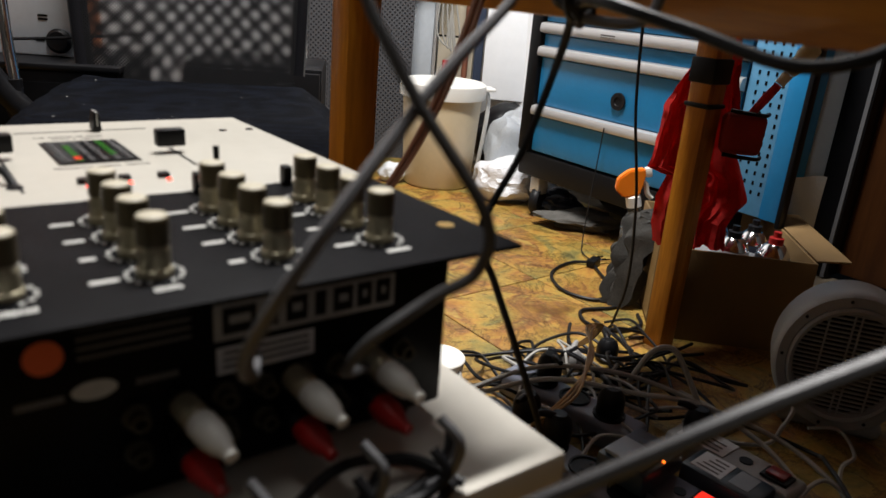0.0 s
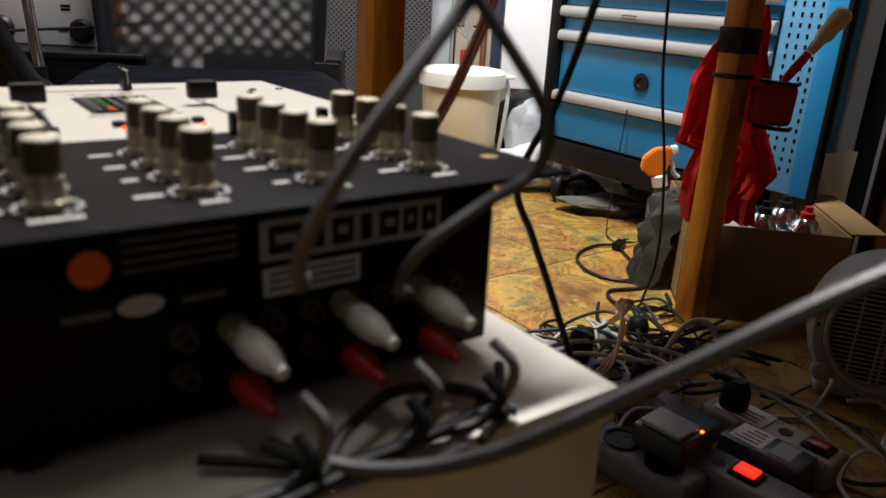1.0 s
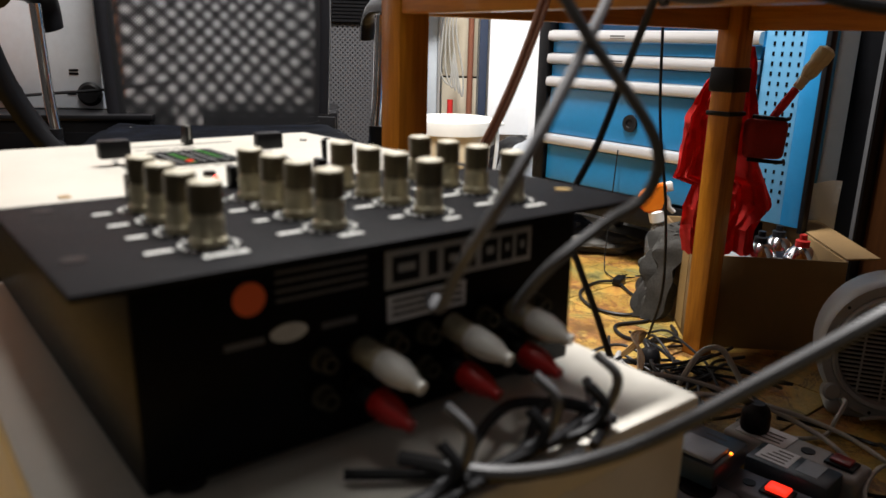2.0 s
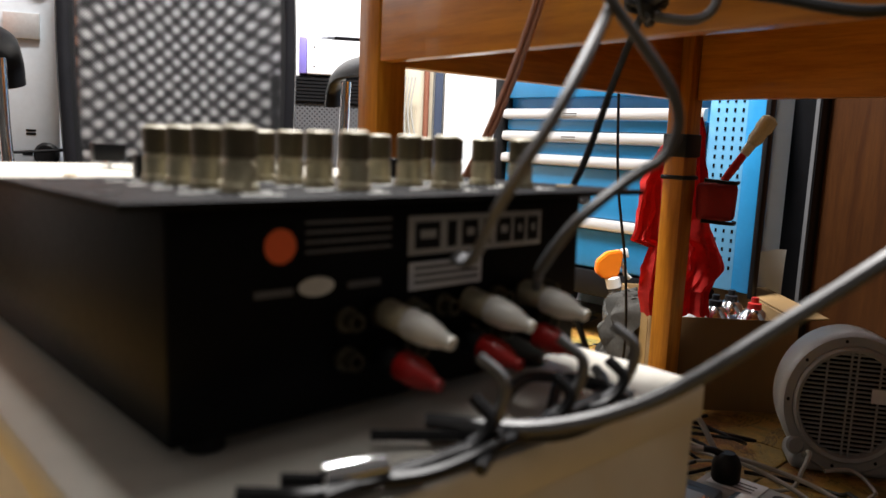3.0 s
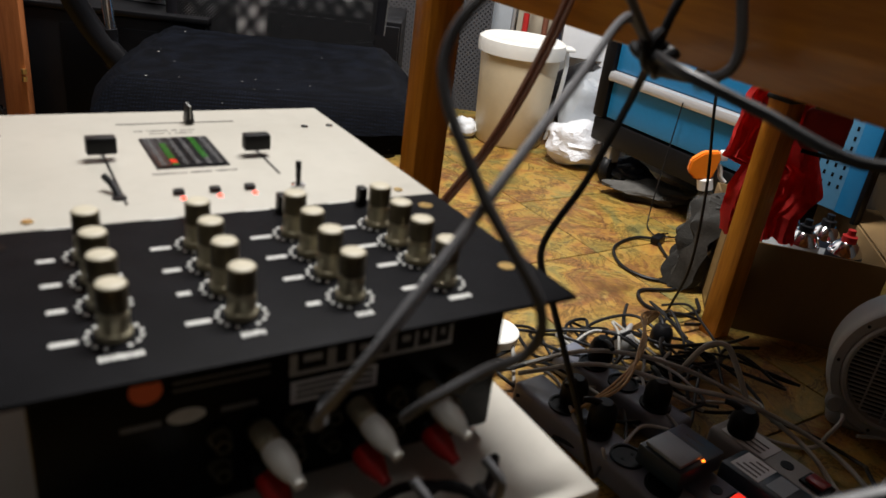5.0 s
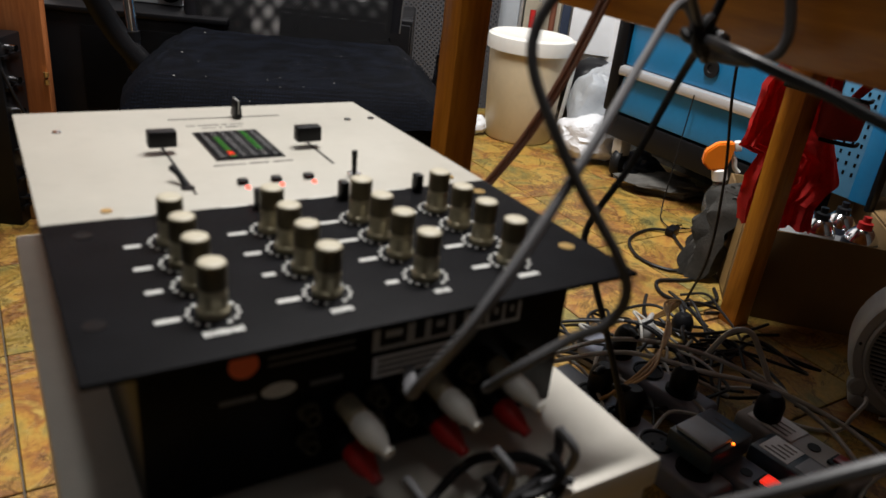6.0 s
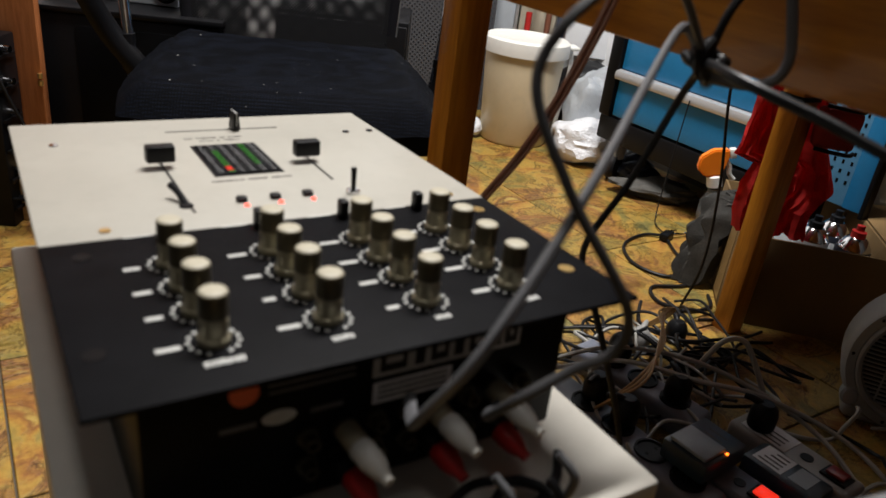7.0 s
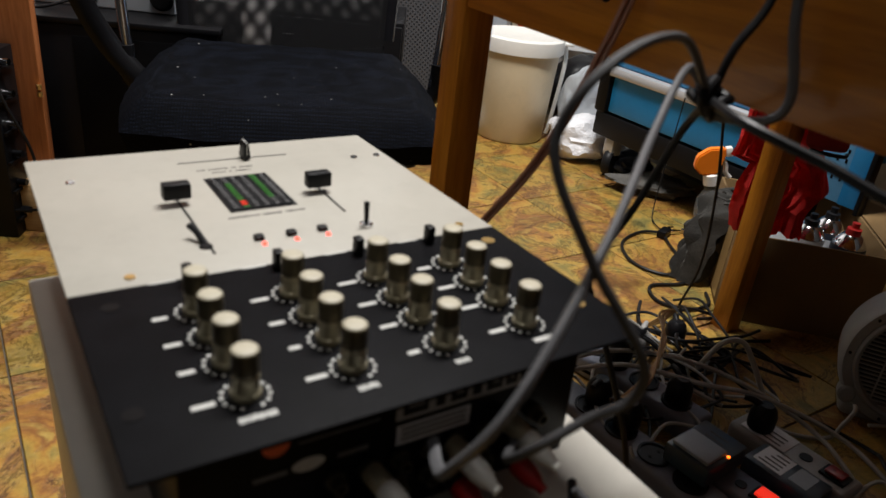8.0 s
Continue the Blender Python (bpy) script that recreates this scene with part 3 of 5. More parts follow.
    for k, (a, b) in enumerate(((0.144, 0.160), (0.165, 0.171), (0.175, 0.186), (0.190, 0.196), (0.200, 0.211), (0.2135, 0.222), (0.2245, 0.233))):
        part("logo_block", box(a, b, y - 0.0010, y - 0.0007, 0.4445, 0.4575), M_BLACK, lg)
        if b - a > 0.0075:
            part("logo_gap", box(a + 0.003, b - 0.003, y - 0.0013, y - 0.0011, 0.4495, 0.4535), M_NAMEPLATE, lg)
    part("serial_label", box(0.141, 0.190, y - 0.0006, y, 0.4245, 0.4380, 0.0002), M_LABEL, m, "pale paper label")
    for k in range(3):
        part("printed_line", box(0.144, 0.187, y - 0.0009, y - 0.0007, 0.4275 + 0.0035 * k, 0.4290 + 0.0035 * k), M_DARKPRINT, m)
    for k in range(4):
        part("printed_line", box(0.084, 0.130, y - 0.0004, y, 0.4465 + 0.0042 * k, 0.4478 + 0.0042 * k), M_GREYCABLE, m)
    for k in range(2):
        part("printed_line", box(0.060 + 0.046 * k, 0.078 + 0.046 * k, y - 0.0004, y, 0.4295, 0.4325), M_GREYCABLE, m)
    ring = lathe([(0.0, 0.0), (0.0058, 0.0), (0.0058, 0.003), (0.0042, 0.0035), (0.0042, 0.010), (0.0028, 0.010), (0.0028, 0.002), (0.0, 0.002)], 14)
    ring = finish("phono_socket", ring, M_DULLMETAL)
    for z in (0.4155, 0.3975):
        for k in range(8):
            o = new("phono_socket", ring)
            o.parent = m
            o.matrix_local = pose(0.1045 + 0.0195 * k, y, z, 90, 0, 0)
    part("headphone_socket", lathe([(0.007, 0), (0.007, 0.006), (0.004, 0.006), (0.004, 0.001), (0, 0.001)], 14, m=pose(0.272, 0.06, 0.43, 0, 90, 0)), M_BRASS, m)
    return m


mixer()


# ---- office chair ----
def office_chair():
    c = thing("office_chair", pose(-0.397, 1.27, 0, 0, 0, 19), "office chair with blue-black fabric seat and black net back", "chair")
    n = 26
    bm = bmesh.new()
    grid = [[None] * (n + 1) for _ in range(n + 1)]
    for i in range(n + 1):
        for j in range(n + 1):
            a, b = 2 * i / n - 1, 2 * j / n - 1
            # square to rounded square
            x, y = a * math.sqrt(1 - b * b * 0.18), b * math.sqrt(1 - a * a * 0.18)
            e = max(abs(a), abs(b))
            z = 0.392 - 0.045 * max(0, (e - 0.72) / 0.28) ** 2.2 - 0.014 * (1 - (a * a)) * (1 - b * b) - 0.03 * max(0, -b - 0.55) ** 1.5
            z += 0.005 * noise.noise(Vector((x * 5, y * 9, 0)))
            grid[i][j] = bm.verts.new((x * 0.262, y * 0.262, z))
    for i in range(n):
        for j in range(n):
            bm.faces.new((grid[i][j], grid[i + 1][j], grid[i + 1][j + 1], grid[i][j + 1]))
    rim = [e for e in bm.edges if len(e.link_faces) == 1]
    low = bmesh.ops.extrude_edge_only(bm, edges=rim)["geom"]
    for v in low:
        if isinstance(v, bmesh.types.BMVert):
            v.co.z -= 0.034
            v.co.x *= 0.96
            v.co.y *= 0.96
    part("seat", bm, M_SEAT, c, "blue-black dusty fabric seat cushion")
    part("seat_pan", box(-0.21, 0.21, -0.21, 0.21, 0.285, 0.335, 0.015), M_BLACK, c)
    # back: a bowed frame with two layers of net
    def curve(x, z):
        return 0.245 + 0.10 * (z - 0.40) - 0.05 * math.cos(x * 3.0) + 0.05
    for nm, off, material, k in (("back_net", 0.0, M_NET, 0), ("rear_net", 0.024, M_NET2, 1)):
        bm = bmesh.new()
        rows = []
        for j in range(15):
            z = 0.372 + 0.593 * j / 14
            half = 0.193 + 0.012 * math.sin(j / 14 * 3.0)
            rows.append([bm.verts.new((half * (2 * i / 12 - 1), curve(half * (2 * i / 12 - 1), z) + off * (0.5 + 2.4 * math.sin(i / 12 * 3.14) * math.sin(j / 14 * 3.14)), z)) for i in range(13)])
        for a, b in zip(rows, rows[1:]):
            for i in range(12):
                bm.faces.new((a[i], a[i + 1], b[i + 1], b[i]))
        part(nm, bm, material, c, "black see-through net")
    def side(s):
        return [(s * (0.201 + 0.012 * math.sin(k / 8 * 3)), curve(0.21, 0.40 + 0.57 * k / 8) + 0.012, 0.40 + 0.57 * k / 8) for k in range(9)]
    part("back_frame", tube(side(-1) + [(-0.12, 0.30, 1.0), (0.12, 0.30, 1.0)] + side(1)[::-1], 0.019, 10, 5, flat=0.75), M_BLACKFRAME, c, "glossy black back frame")
    part("back_bottom_rail", tube([(-0.198, 0.268, 0.375), (0, 0.268, 0.352), (0.198, 0.268, 0.375)], 0.013, 8, 6), M_BLACKFRAME, c)
    part("back_support", tube([(0, 0.10, 0.31), (0, 0.25, 0.31), (0, 0.275, 0.34), (0, 0.285, 0.395)], 0.022, 8, 6, flat=0.5), M_BLACK, c)
    for s in (-1, 1):
        part("arm_post", tube([(s * 0.275, 0.085, 0.345), (s * 0.285, 0.085, 0.45), (s * 0.29, 0.085, 0.60)], 0.0095, 12, 4), M_CHROME, c, "chrome arm post")
        part("arm_bracket", tube([(s * 0.18, 0.085, 0.315), (s * 0.255, 0.085, 0.318), (s * 0.282, 0.085, 0.345), (s * 0.285, 0.085, 0.395)], 0.016, 10, 5), M_BLACK, c)
        part("arm_pad", tube([(s * 0.29, -0.13, 0.60), (s * 0.29, -0.10, 0.617), (s * 0.29, 0.10, 0.622), (s * 0.29, 0.17, 0.60), (s * 0.29, 0.19, 0.56)], 0.026, 12, 6, flat=0.5), M_BLACKFRAME, c, "black arm pad")
    part("arm_brace", tube([(-0.375, 0.03, 0.66), (-0.360, 0.03, 0.56), (-0.338, 0.045, 0.47), (-0.305, 0.065, 0.395), (-0.262, 0.08, 0.335)], 0.021, 10, 6, flat=0.55), M_BLACK, c, "curved black arm bracket")
    part("back_shroud", box(-0.20, 0.20, 0.236, 0.256, 0.300, 0.356, 0.006), M_BLACK, c)
    part("gas_column", lathe([(0.025, 0.09), (0.025, 0.2), (0.014, 0.2), (0.014, 0.29)], 16), M_BLACK, c)
    for k in range(5):
        a = radians(72 * k + 20)
        d = Vector((math.cos(a), math.sin(a), 0))
        arm = part("base_arm", tube([d * 0.02 + Vector((0, 0, 0.10)), d * 0.15 + Vector((0, 0, 0.09)), d * 0.27 + Vector((0, 0, 0.07))], 0.021, 8, 4, r_end=0.014), M_BLACK, c)
        for s in (-1, 1):
            w = lathe([(0, -0.008), (0.024, -0.008), (0.027, 0), (0.024, 0.008), (0, 0.008)], 16, m=pose(0, 0, 0, 90, 0, 0))
            w = part("castor_wheel", w, M_BLACK, c)
            w.matrix_local = pose(d.x * 0.27, d.y * 0.27, 0.027, 0, 0, 72 * k + 20 + 90) @ pose(0, s * 0.011, 0)


office_chair()


# ---- tool cart ----
def tool_cart():
    c = thing("tool_cart", place(1.52, 0.44), "blue metal tool cart with four silver-handled drawers on castors", "tool cart")
    part("base_frame", box(0.0, 0.36, 0.12, 0.80, 0.112, 0.180, 0.006), M_BLACK, c, "black plastic base")
    part("corner_post", box(-0.012, 0.05, 0.757, 0.80, 0.1805, 0.90, 0.008), M_BLACK, c, "black plastic corner post")
    part("corner_post", box(-0.004, 0.022, 0.008, 0.019, 0.1805, 0.67, 0.003), M_BLACK, c, "dark corner post")
    part("cabinet_shell", box(0.02, 0.35, 0.15, 0.756, 0.1805, 0.88), M_BLUE, c)
    part("work_top", box(-0.02, 0.37, 0.13, 0.81, 0.9005, 0.93, 0.008), M_BLACK, c)
    zs = ((0.187, 0.284), (0.316, 0.441), (0.470, 0.502), (0.534, 0.562), (0.622, 0.75), (0.78, 0.87))
    for k, (a, b) in enumerate(zs):
        d = part("drawer", box(0.0, 0.018, 0.152, 0.754, a, b, 0.003), M_BLUE, c, "blue drawer front")
        h = bmesh.new()
        prof = [(0.0, 0.0), (-0.017, 0.004), (-0.020, 0.012), (-0.016, 0.026), (0.0, 0.0295)]
        va = [h.verts.new((x, 0.150, b + 0.001 + z)) for x, z in prof]
        vb = [h.verts.new((x, 0.756, b + 0.001 + z)) for x, z in prof]
        for i in range(len(prof) - 1):
            h.faces.new((va[i], va[i + 1], vb[i + 1], vb[i]))
        h.faces.new(va)
        h.faces.new(vb)
        h.faces.new((va[0], vb[0], vb[-1], va[-1]))
        part("handle_rail", h, M_SILVER, d, "silver grip rail")
        if k in (2, 3):
            part("logo_block", box(-0.0196, -0.0185, 0.50, 0.545, b + 0.010, b + 0.018), M_DARKPRINT, d)
    part("cable_grommet", lathe([(0.0095, 0), (0.020, 0), (0.022, 0.003), (0.021, 0.007), (0.011, 0.007), (0.0095, 0.004)], 24, m=pose(-0.001, 0.472, 0.368, 0, -90, 0)), M_RUBBER, c, "black rubber ring")
    part("grommet_hole", lathe([(0.0095, 0), (0.0095, 0.0015), (0, 0.0015)], 20, m=pose(-0.0005, 0.472, 0.368, 0, -90, 0)), M_BODY, c)
    pb = part("pegboard_flap", box(0.004, 0.018, 0.060, 0.148, 0.190, 0.66, 0.003), M_PEG, c, "pale blue perforated side flap")
    part("flap_edge", box(0.0, 0.02, 0.0195, 0.0595, 0.190, 0.66, 0.003), M_BLUE, c, "blue folded edge of the flap")
    hole = finish("peg_hole", box(-0.0006, 0.0, -0.0026, 0.0026, -0.0042, 0.0042), M_BODY)
    for i in range(4):
        for j in range(19):
            o = new("peg_hole", hole)
            o.parent, o.location = pb, (0.0038, 0.070 + 0.019 * i, 0.24 + 0.0205 * j)
    for x, y in ((0.03, 0.735), (0.33, 0.735), (0.03, 0.17), (0.33, 0.17)):
        w = part("castor", box(x - 0.02, x + 0.02, y - 0.018, y + 0.018, 0.062, 0.1115, 0.005), M_SILVER, c, "metal castor fork")
        part("wheel", lathe([(0, -0.013), (0.036, -0.013), (0.0415, -0.006), (0.0415, 0.006), (0.036, 0.013), (0, 0.013)], 24, m=pose(x, y, 0.0415, 90, 0, 25)), M_RUBBER, w, "dark rubber wheel")


M_PEG = mat("pale_blue_powder_coat", (0.10, 0.30, 0.50), 0.4, var=0.08, scale=12, bump=0.05)
tool_cart()


# ---- bucket and bags ----
def bucket():
    b = thing("lidded_bucket", pose(-0.032, 2.375, 0, 0, 0, 15) @ Matrix.Diagonal((1.05, 1.05, 1.06, 1)), "cream plastic bucket with a white lid on the floor", "bucket")
    part("tub", lathe([(0, 0.001), (0.098, 0.001), (0.103, 0.008), (0.118, 0.268), (0.118, 0.283), (0, 0.283)], 40), M_BUCKET, b)
    part("lid", lathe([(0.1185, 0.262), (0.1275, 0.262), (0.129, 0.285), (0.127, 0.300), (0.118, 0.306), (0.110, 0.302), (0, 0.300)], 40, closed=False), M_LID, b, "white snap-on lid")
    part("lid_tab", box(0.105, 0.155, -0.03, 0.03, 0.283, 0.293, 0.004), M_LID, b)
    part("carry_strap", tube([(0.135, 0, 0.285), (0.142, 0, 0.22), (0.125, 0, 0.05), (0.118, 0, 0.012)], 0.011, 8, 6, flat=0.4), M_LID, b, "white plastic strap")


bucket()


def crumple(rx, ry, rz, seed, sub=4, amp=0.3):
    bm = bmesh.new()
    bmesh.ops.create_icosphere(bm, subdivisions=sub, radius=1.0)
    for v in bm.verts:
        p = v.co.copy()
        k = 1 + amp * noise.noise(p * 1.6 + Vector((seed, 0, 0))) + 0.5 * amp * abs(noise.noise(p * 4.0 + Vector((0, seed, 0)))) + 0.22 * amp * abs(noise.noise(p * 9.0))
        v.co = Vector((p.x * rx * k, p.y * ry * k, max(0.0, rz + p.z * rz * k)))
    return bm


solo("plastic_bag", crumple(0.10, 0.085, 0.062, 3.0), M_BAG, pose(0.185, 2.25, 0), "crumpled white plastic bag on the floor", "bag")
solo("plastic_bag", crumple(0.085, 0.08, 0.12, 7.0), M_CLEAR, pose(0.21, 2.41, 0), "tall clear plastic bag slumped by the bucket", "bag")
solo("plastic_bag", crumple(0.05, 0.05, 0.035, 11.0), M_BAG, pose(0.295, 2.31, 0), "small crumpled white plastic bag", "bag")
solo("paper_scrap", crumple(0.04, 0.03, 0.03, 5.0), M_LABEL, pose(-0.17, 2.33, 0), "crumpled pale paper by the bucket", "paper")


# ---- cardboard box with cans ----
M_CARDTAPE = mat("brown_packing_tape", (0.34, 0.22, 0.09), 0.3, var=0.1, scale=20)
M_WRAP = clear_plastic("bubble_film", (0.80, 0.80, 0.78), 0.3, 0.12)
def open_box():
    b = thing("cardboard_box", pose(0.459, 1.353, 0, 0, 0, -4), "open brown cardboard box full of spray cans", "box")
    w, d, h, t = 0.270, 0.33, 0.182, 0.005
    for nm, q in (("front_wall", (0, w, 0, t, 0, h)), ("rear_wall", (0, w, d - t, d, 0, h)), ("side_wall", (0, t, t + 0.0005, d - t - 0.0005, 0, h)), ("side_wall", (w - t, w, t + 0.0005, d - t - 0.0005, 0, h))):
        part(nm, box(*q, 0.001), M_CARD, b)
    part("bottom", box(t + 0.0005, w - t - 0.0005, t + 0.0005, d - t - 0.0005, 0.002, 0.007), M_CARD, b)
    fl = box(0, 0.06, 0.0, d - 0.02, 0, 0.004, 0.001)
    fl = part("flap", fl, M_CARD, b, "bent cardboard flap")
    fl.matrix_local = pose(w, 0.01, h, 0, -4, 0)
    part("packing_tape", box(-0.0012, -0.0005, 0.06, 0.12, 0.01, h), M_CARDTAPE, b, "strip of packing tape")


open_box()


def spray_can(x, y, turn, cap_mat, body_mat, label):
    c = thing("spray_can", pose(x, y, 0.008, 0, 0, turn), label, "spray can", "cans in the box")
    part("can_body", lathe([(0, 0), (0.031, 0), (0.0325, 0.003), (0.0325, 0.150), (0.031, 0.153), (0.029, 0.158), (0.020, 0.172), (0.015, 0.176), (0, 0.176)], 28), body_mat, c)
    part("can_shoulder", lathe([(0.0315, 0.1535), (0.0295, 0.1585), (0.0205, 0.1727), (0.0155, 0.1767), (0, 0.1767)], 28, closed=False), M_CHROME, c, "bare metal shoulder")
    part("can_label", lathe([(0.0328, 0.02), (0.0328, 0.14)], 28, closed=False), M_LABEL, c, "printed paper label")
    part("cap", lathe([(0.0135, 0.1767), (0.0135, 0.188), (0.0075, 0.190), (0.0075, 0.200), (0, 0.201)], 16), cap_mat, c, "push-button cap")


M_CANDARK = mat("dark_can_print", (0.03, 0.035, 0.05), 0.3, 0.4, var=0.15, scale=40)
spray_can(0.685, 1.432, 10, M_RED, M_CANDARK, "spray can with red button and silver shoulder")
spray_can(0.612, 1.45, 60, M_BLACK, M_SILVER, "silver spray can with a dark button")
spray_can(0.668, 1.505, 100, M_BLACK, M_CANDARK, "dark spray can with a black button")
spray_can(0.60, 1.53, 30, M_RED, M_SILVER, "spray can with red button standing at the back")
spray_can(0.505, 1.46, 200, M_BLACK, M_SILVER, "silver spray can beside the red cloth")
bw = bmesh.new()
rows = []
for j in range(13):
    rows.append([bw.verts.new((0.11 * i / 12, 0.018 * math.sin(i * 0.5 + j * 0.2), 0.19 * j / 12)) for i in range(13)])
for a, b_ in zip(rows, rows[1:]):
    for i in range(12):
        bw.faces.new((a[i], a[i + 1], b_[i + 1], b_[i]))
bmesh.ops.solidify(bw, geom=bw.faces[:], thickness=0.006)
solo("bubble_wrap", bw, M_WRAP, pose(0.752, 1.70, 0.088, 8, 0, -18), "sheet of bubble wrap standing behind the box", "packaging")


# ---- heater fan ----
def fan_heater():
    f = thing("fan_heater", pose(0.684, 1.100, 0, 0, 0, -16) @ Matrix.Diagonal((0.785, 0.80, 0.895, 1)), "round grey-white fan heater standing on the floor", "fan heater")
    up = pose(0, 0, 0.132, 90, 0, 0)
    part("housing", lathe([(0.100, 0.052), (0.106, 0.056), (0.121, 0.054), (0.127, 0.046), (0.129, 0.03), (0.126, -0.03), (0.105, -0.05), (0, -0.05)], 48, m=up, closed=False), M_FAN, f)
    part("grille_ring", lathe([(0.104, 0.040), (0.104, 0.060), (0.100, 0.064), (0.094, 0.062), (0.091, 0.044)], 48, m=up, closed=False), M_FAN, f, "raised inner ring")
    # solid black disc paints the shade inside the housing
    part("dark_inside", lathe([(0.103, 0.020), (0, 0.018)], 40, m=up, closed=False), M_BODY, f, "black disc standing in for the shade behind the grille")
    for k in range(23):
        z = -0.088 + 0.008 * k
        half = math.sqrt(max(0.0, 0.094 ** 2 - z * z))
        if half > 0.012:
            part("grille_bar", box(-half, half, -0.051, -0.047, 0.132 + z - 0.0014, 0.132 + z + 0.0014), M_FAN, f)
    for x in (-0.048, -0.006, 0.006, 0.048):
        half = math.sqrt(0.093 ** 2 - x * x)
        part("grille_spoke", box(x - 0.0018, x + 0.0018, -0.0535, -0.0515, 0.132 - half, 0.132 + half), M_FAN, f)
    for k in range(9):
        a = radians(20 + 40 * k)
        part("housing_screw", lathe([(0.0032, 0), (0.0028, 0.0012), (0, 0.0013)], 10, m=pose(0.1135 * math.cos(a), -0.0555, 0.132 + 0.1135 * math.sin(a), 90, 0, 0)), M_BLACK, f)
    part("handle_recess", box(-0.026, 0.026, -0.0535, -0.035, 0.236, 0.2455, 0.003), M_LID, f, "recessed carrying handle")
    part("rating_label", box(0.035, 0.062, -0.0560, -0.0540, 0.14, 0.165), M_LABEL, f)
    part("foot", box(-0.095, 0.095, -0.045, 0.05, 0.0, 0.034, 0.014, seg=3), M_FAN, f, "flat moulded foot")
    part("side_lug", lathe([(0.018, 0), (0.018, 0.012), (0.013, 0.016), (0, 0.016)], 20, m=pose(-0.09, -0.042, 0.05, 90, 0, 0)), M_FAN, f)


fan_heater()


# ---- left side: cupboard, black cabinet, metal plate ----
def cupboard():
    c = thing("cupboard", pose(-0.893, 1.30, 0, 0, 0, 12), "orange veneered cupboard with a pale wooden plinth", "cupboard")
    part("side_panel", box(-0.60, -0.005, 0.0, 0.022, 0.105, 1.5, 0.002), M_ORANGEWOOD, c, "orange wood panel")
    part("plinth", box(-0.60, 0.015, -0.06, 0.0, 0.0, 0.10, 0.003), M_PALEWOOD, c, "pale wooden plinth")
    part("back_panel", box(-0.02, 0.19, 0.42, 0.44, 0.0, 1.5, 0.002), M_ORANGEWOOD, c, "orange wood back panel")
    for z in (0.262, 0.276):
        part("hinge", tube([(-0.006, -0.004, z), (-0.006, -0.004, z + 0.009)], 0.005, 10, 2), M_BRASS, c, "brass hinge barrel")


cupboard()


def black_cabinet():
    c = thing("black_cabinet", pose(-0.80, 1.60, 0, 0, 0, 14), "low black cabinet behind the office chair", "cabinet")
    part("carcass", box(-0.30, 0.155, -0.21, 0.12, 0.0, 0.392, 0.004), M_BLACK, c)
    part("top_edge", box(-0.30, 0.16, -0.215, 0.12, 0.3925, 0.404, 0.002), M_BLACK, c, "thin black top board")
    part("door_gap", box(-0.12, 0.135, -0.2125, -0.2105, 0.03, 0.37, 0.001), M_BODY, c)


black_cabinet()


def metal_plate():
    p = thing("metal_plate", pose(-0.815, 1.50, 0.405, -3, 0, 10), "grey metal chassis plate with black round feet, on the cabinet", "metal plate")
    part("sheet", box(-0.20, 0.088, 0.0, 0.05, 0.0, 0.43, 0.003), M_GREYPLATE, p)
    for x, z in ((0.064, 0.030), (-0.088, 0.030), (0.06, 0.375), (-0.09, 0.375)):
        part("round_foot", lathe([(0.024, 0), (0.024, 0.006), (0.018, 0.012), (0, 0.012)], 24, m=pose(x, 0.0, z, 90, 0, 0)), M_RUBBER, p, "black rubber foot")
    for x, z in ((0.035, 0.075), (0.035, 0.068), (0.028, 0.028)):
        part("vent_slot", box(x - 0.009, x + 0.009, -0.001, 0.0, z, z + 0.004), M_BODY, p)
    part("bracket", box(-0.01, 0.055, -0.006, 0.0, 0.255, 0.305, 0.001), M_SILVER, p, "bent metal bracket")


metal_plate()


def patch_rack():
    r = thing("black_rack", pose(-1.012, 1.23, 0, 0, 0, 12), "black rack with shiny sockets standing by the cupboard", "rack")
    part("rack_case", box(-0.25, 0.088, -0.05, 0.035, 0.0, 0.36, 0.003), M_BLACK, r)
    for k in range(6):
        z = 0.05 + 0.058 * k
        part("chrome_plug", tube([(0.0885, -0.02, z), (0.106, -0.022, z)], 0.0065, 10, 2), M_CHROME if k > 2 else M_BLACK, r, "plug sticking out")
        part("rack_ledge", box(0.0885, 0.094, -0.045, 0.02, z - 0.018, z - 0.012), M_BLACK, r)


patch_rack()


def cable(points, r, material, label, group="", flat=1.0, per=8, seg=8, name="cable"):
    return solo(name, tube(points, r, seg, per, flat=flat), material, Matrix.Identity(4), label, "cable", group)


cable([(-0.925, 1.20, 0.33), (-0.905, 1.21, 0.26), (-0.885, 1.225, 0.19), (-0.875, 1.23, 0.13)], 0.0028, M_RUBBER, "black lead hanging beside the rack")
cable([(-1.2, 1.17, 0.045), (-1.0, 1.20, 0.05), (-0.88, 1.21, 0.062), (-0.80, 1.24, 0.08)], 0.003, M_RUBBER, "black lead across the plinth")
cable([(-1.15, 1.42, 0.43), (-0.98, 1.41, 0.405), (-0.88, 1.45, 0.43), (-0.72, 1.50, 0.445), (-0.6, 1.56, 0.46)], 0.003, M_RUBBER, "black lead running past the metal plate")
cable([(-0.70, 1.66, 0.66), (-0.69, 1.66, 0.6), (-0.66, 1.67, 0.54), (-0.62, 1.68, 0.52)], 0.003, M_WHITECABLE, "thin grey lead on the orange panel")


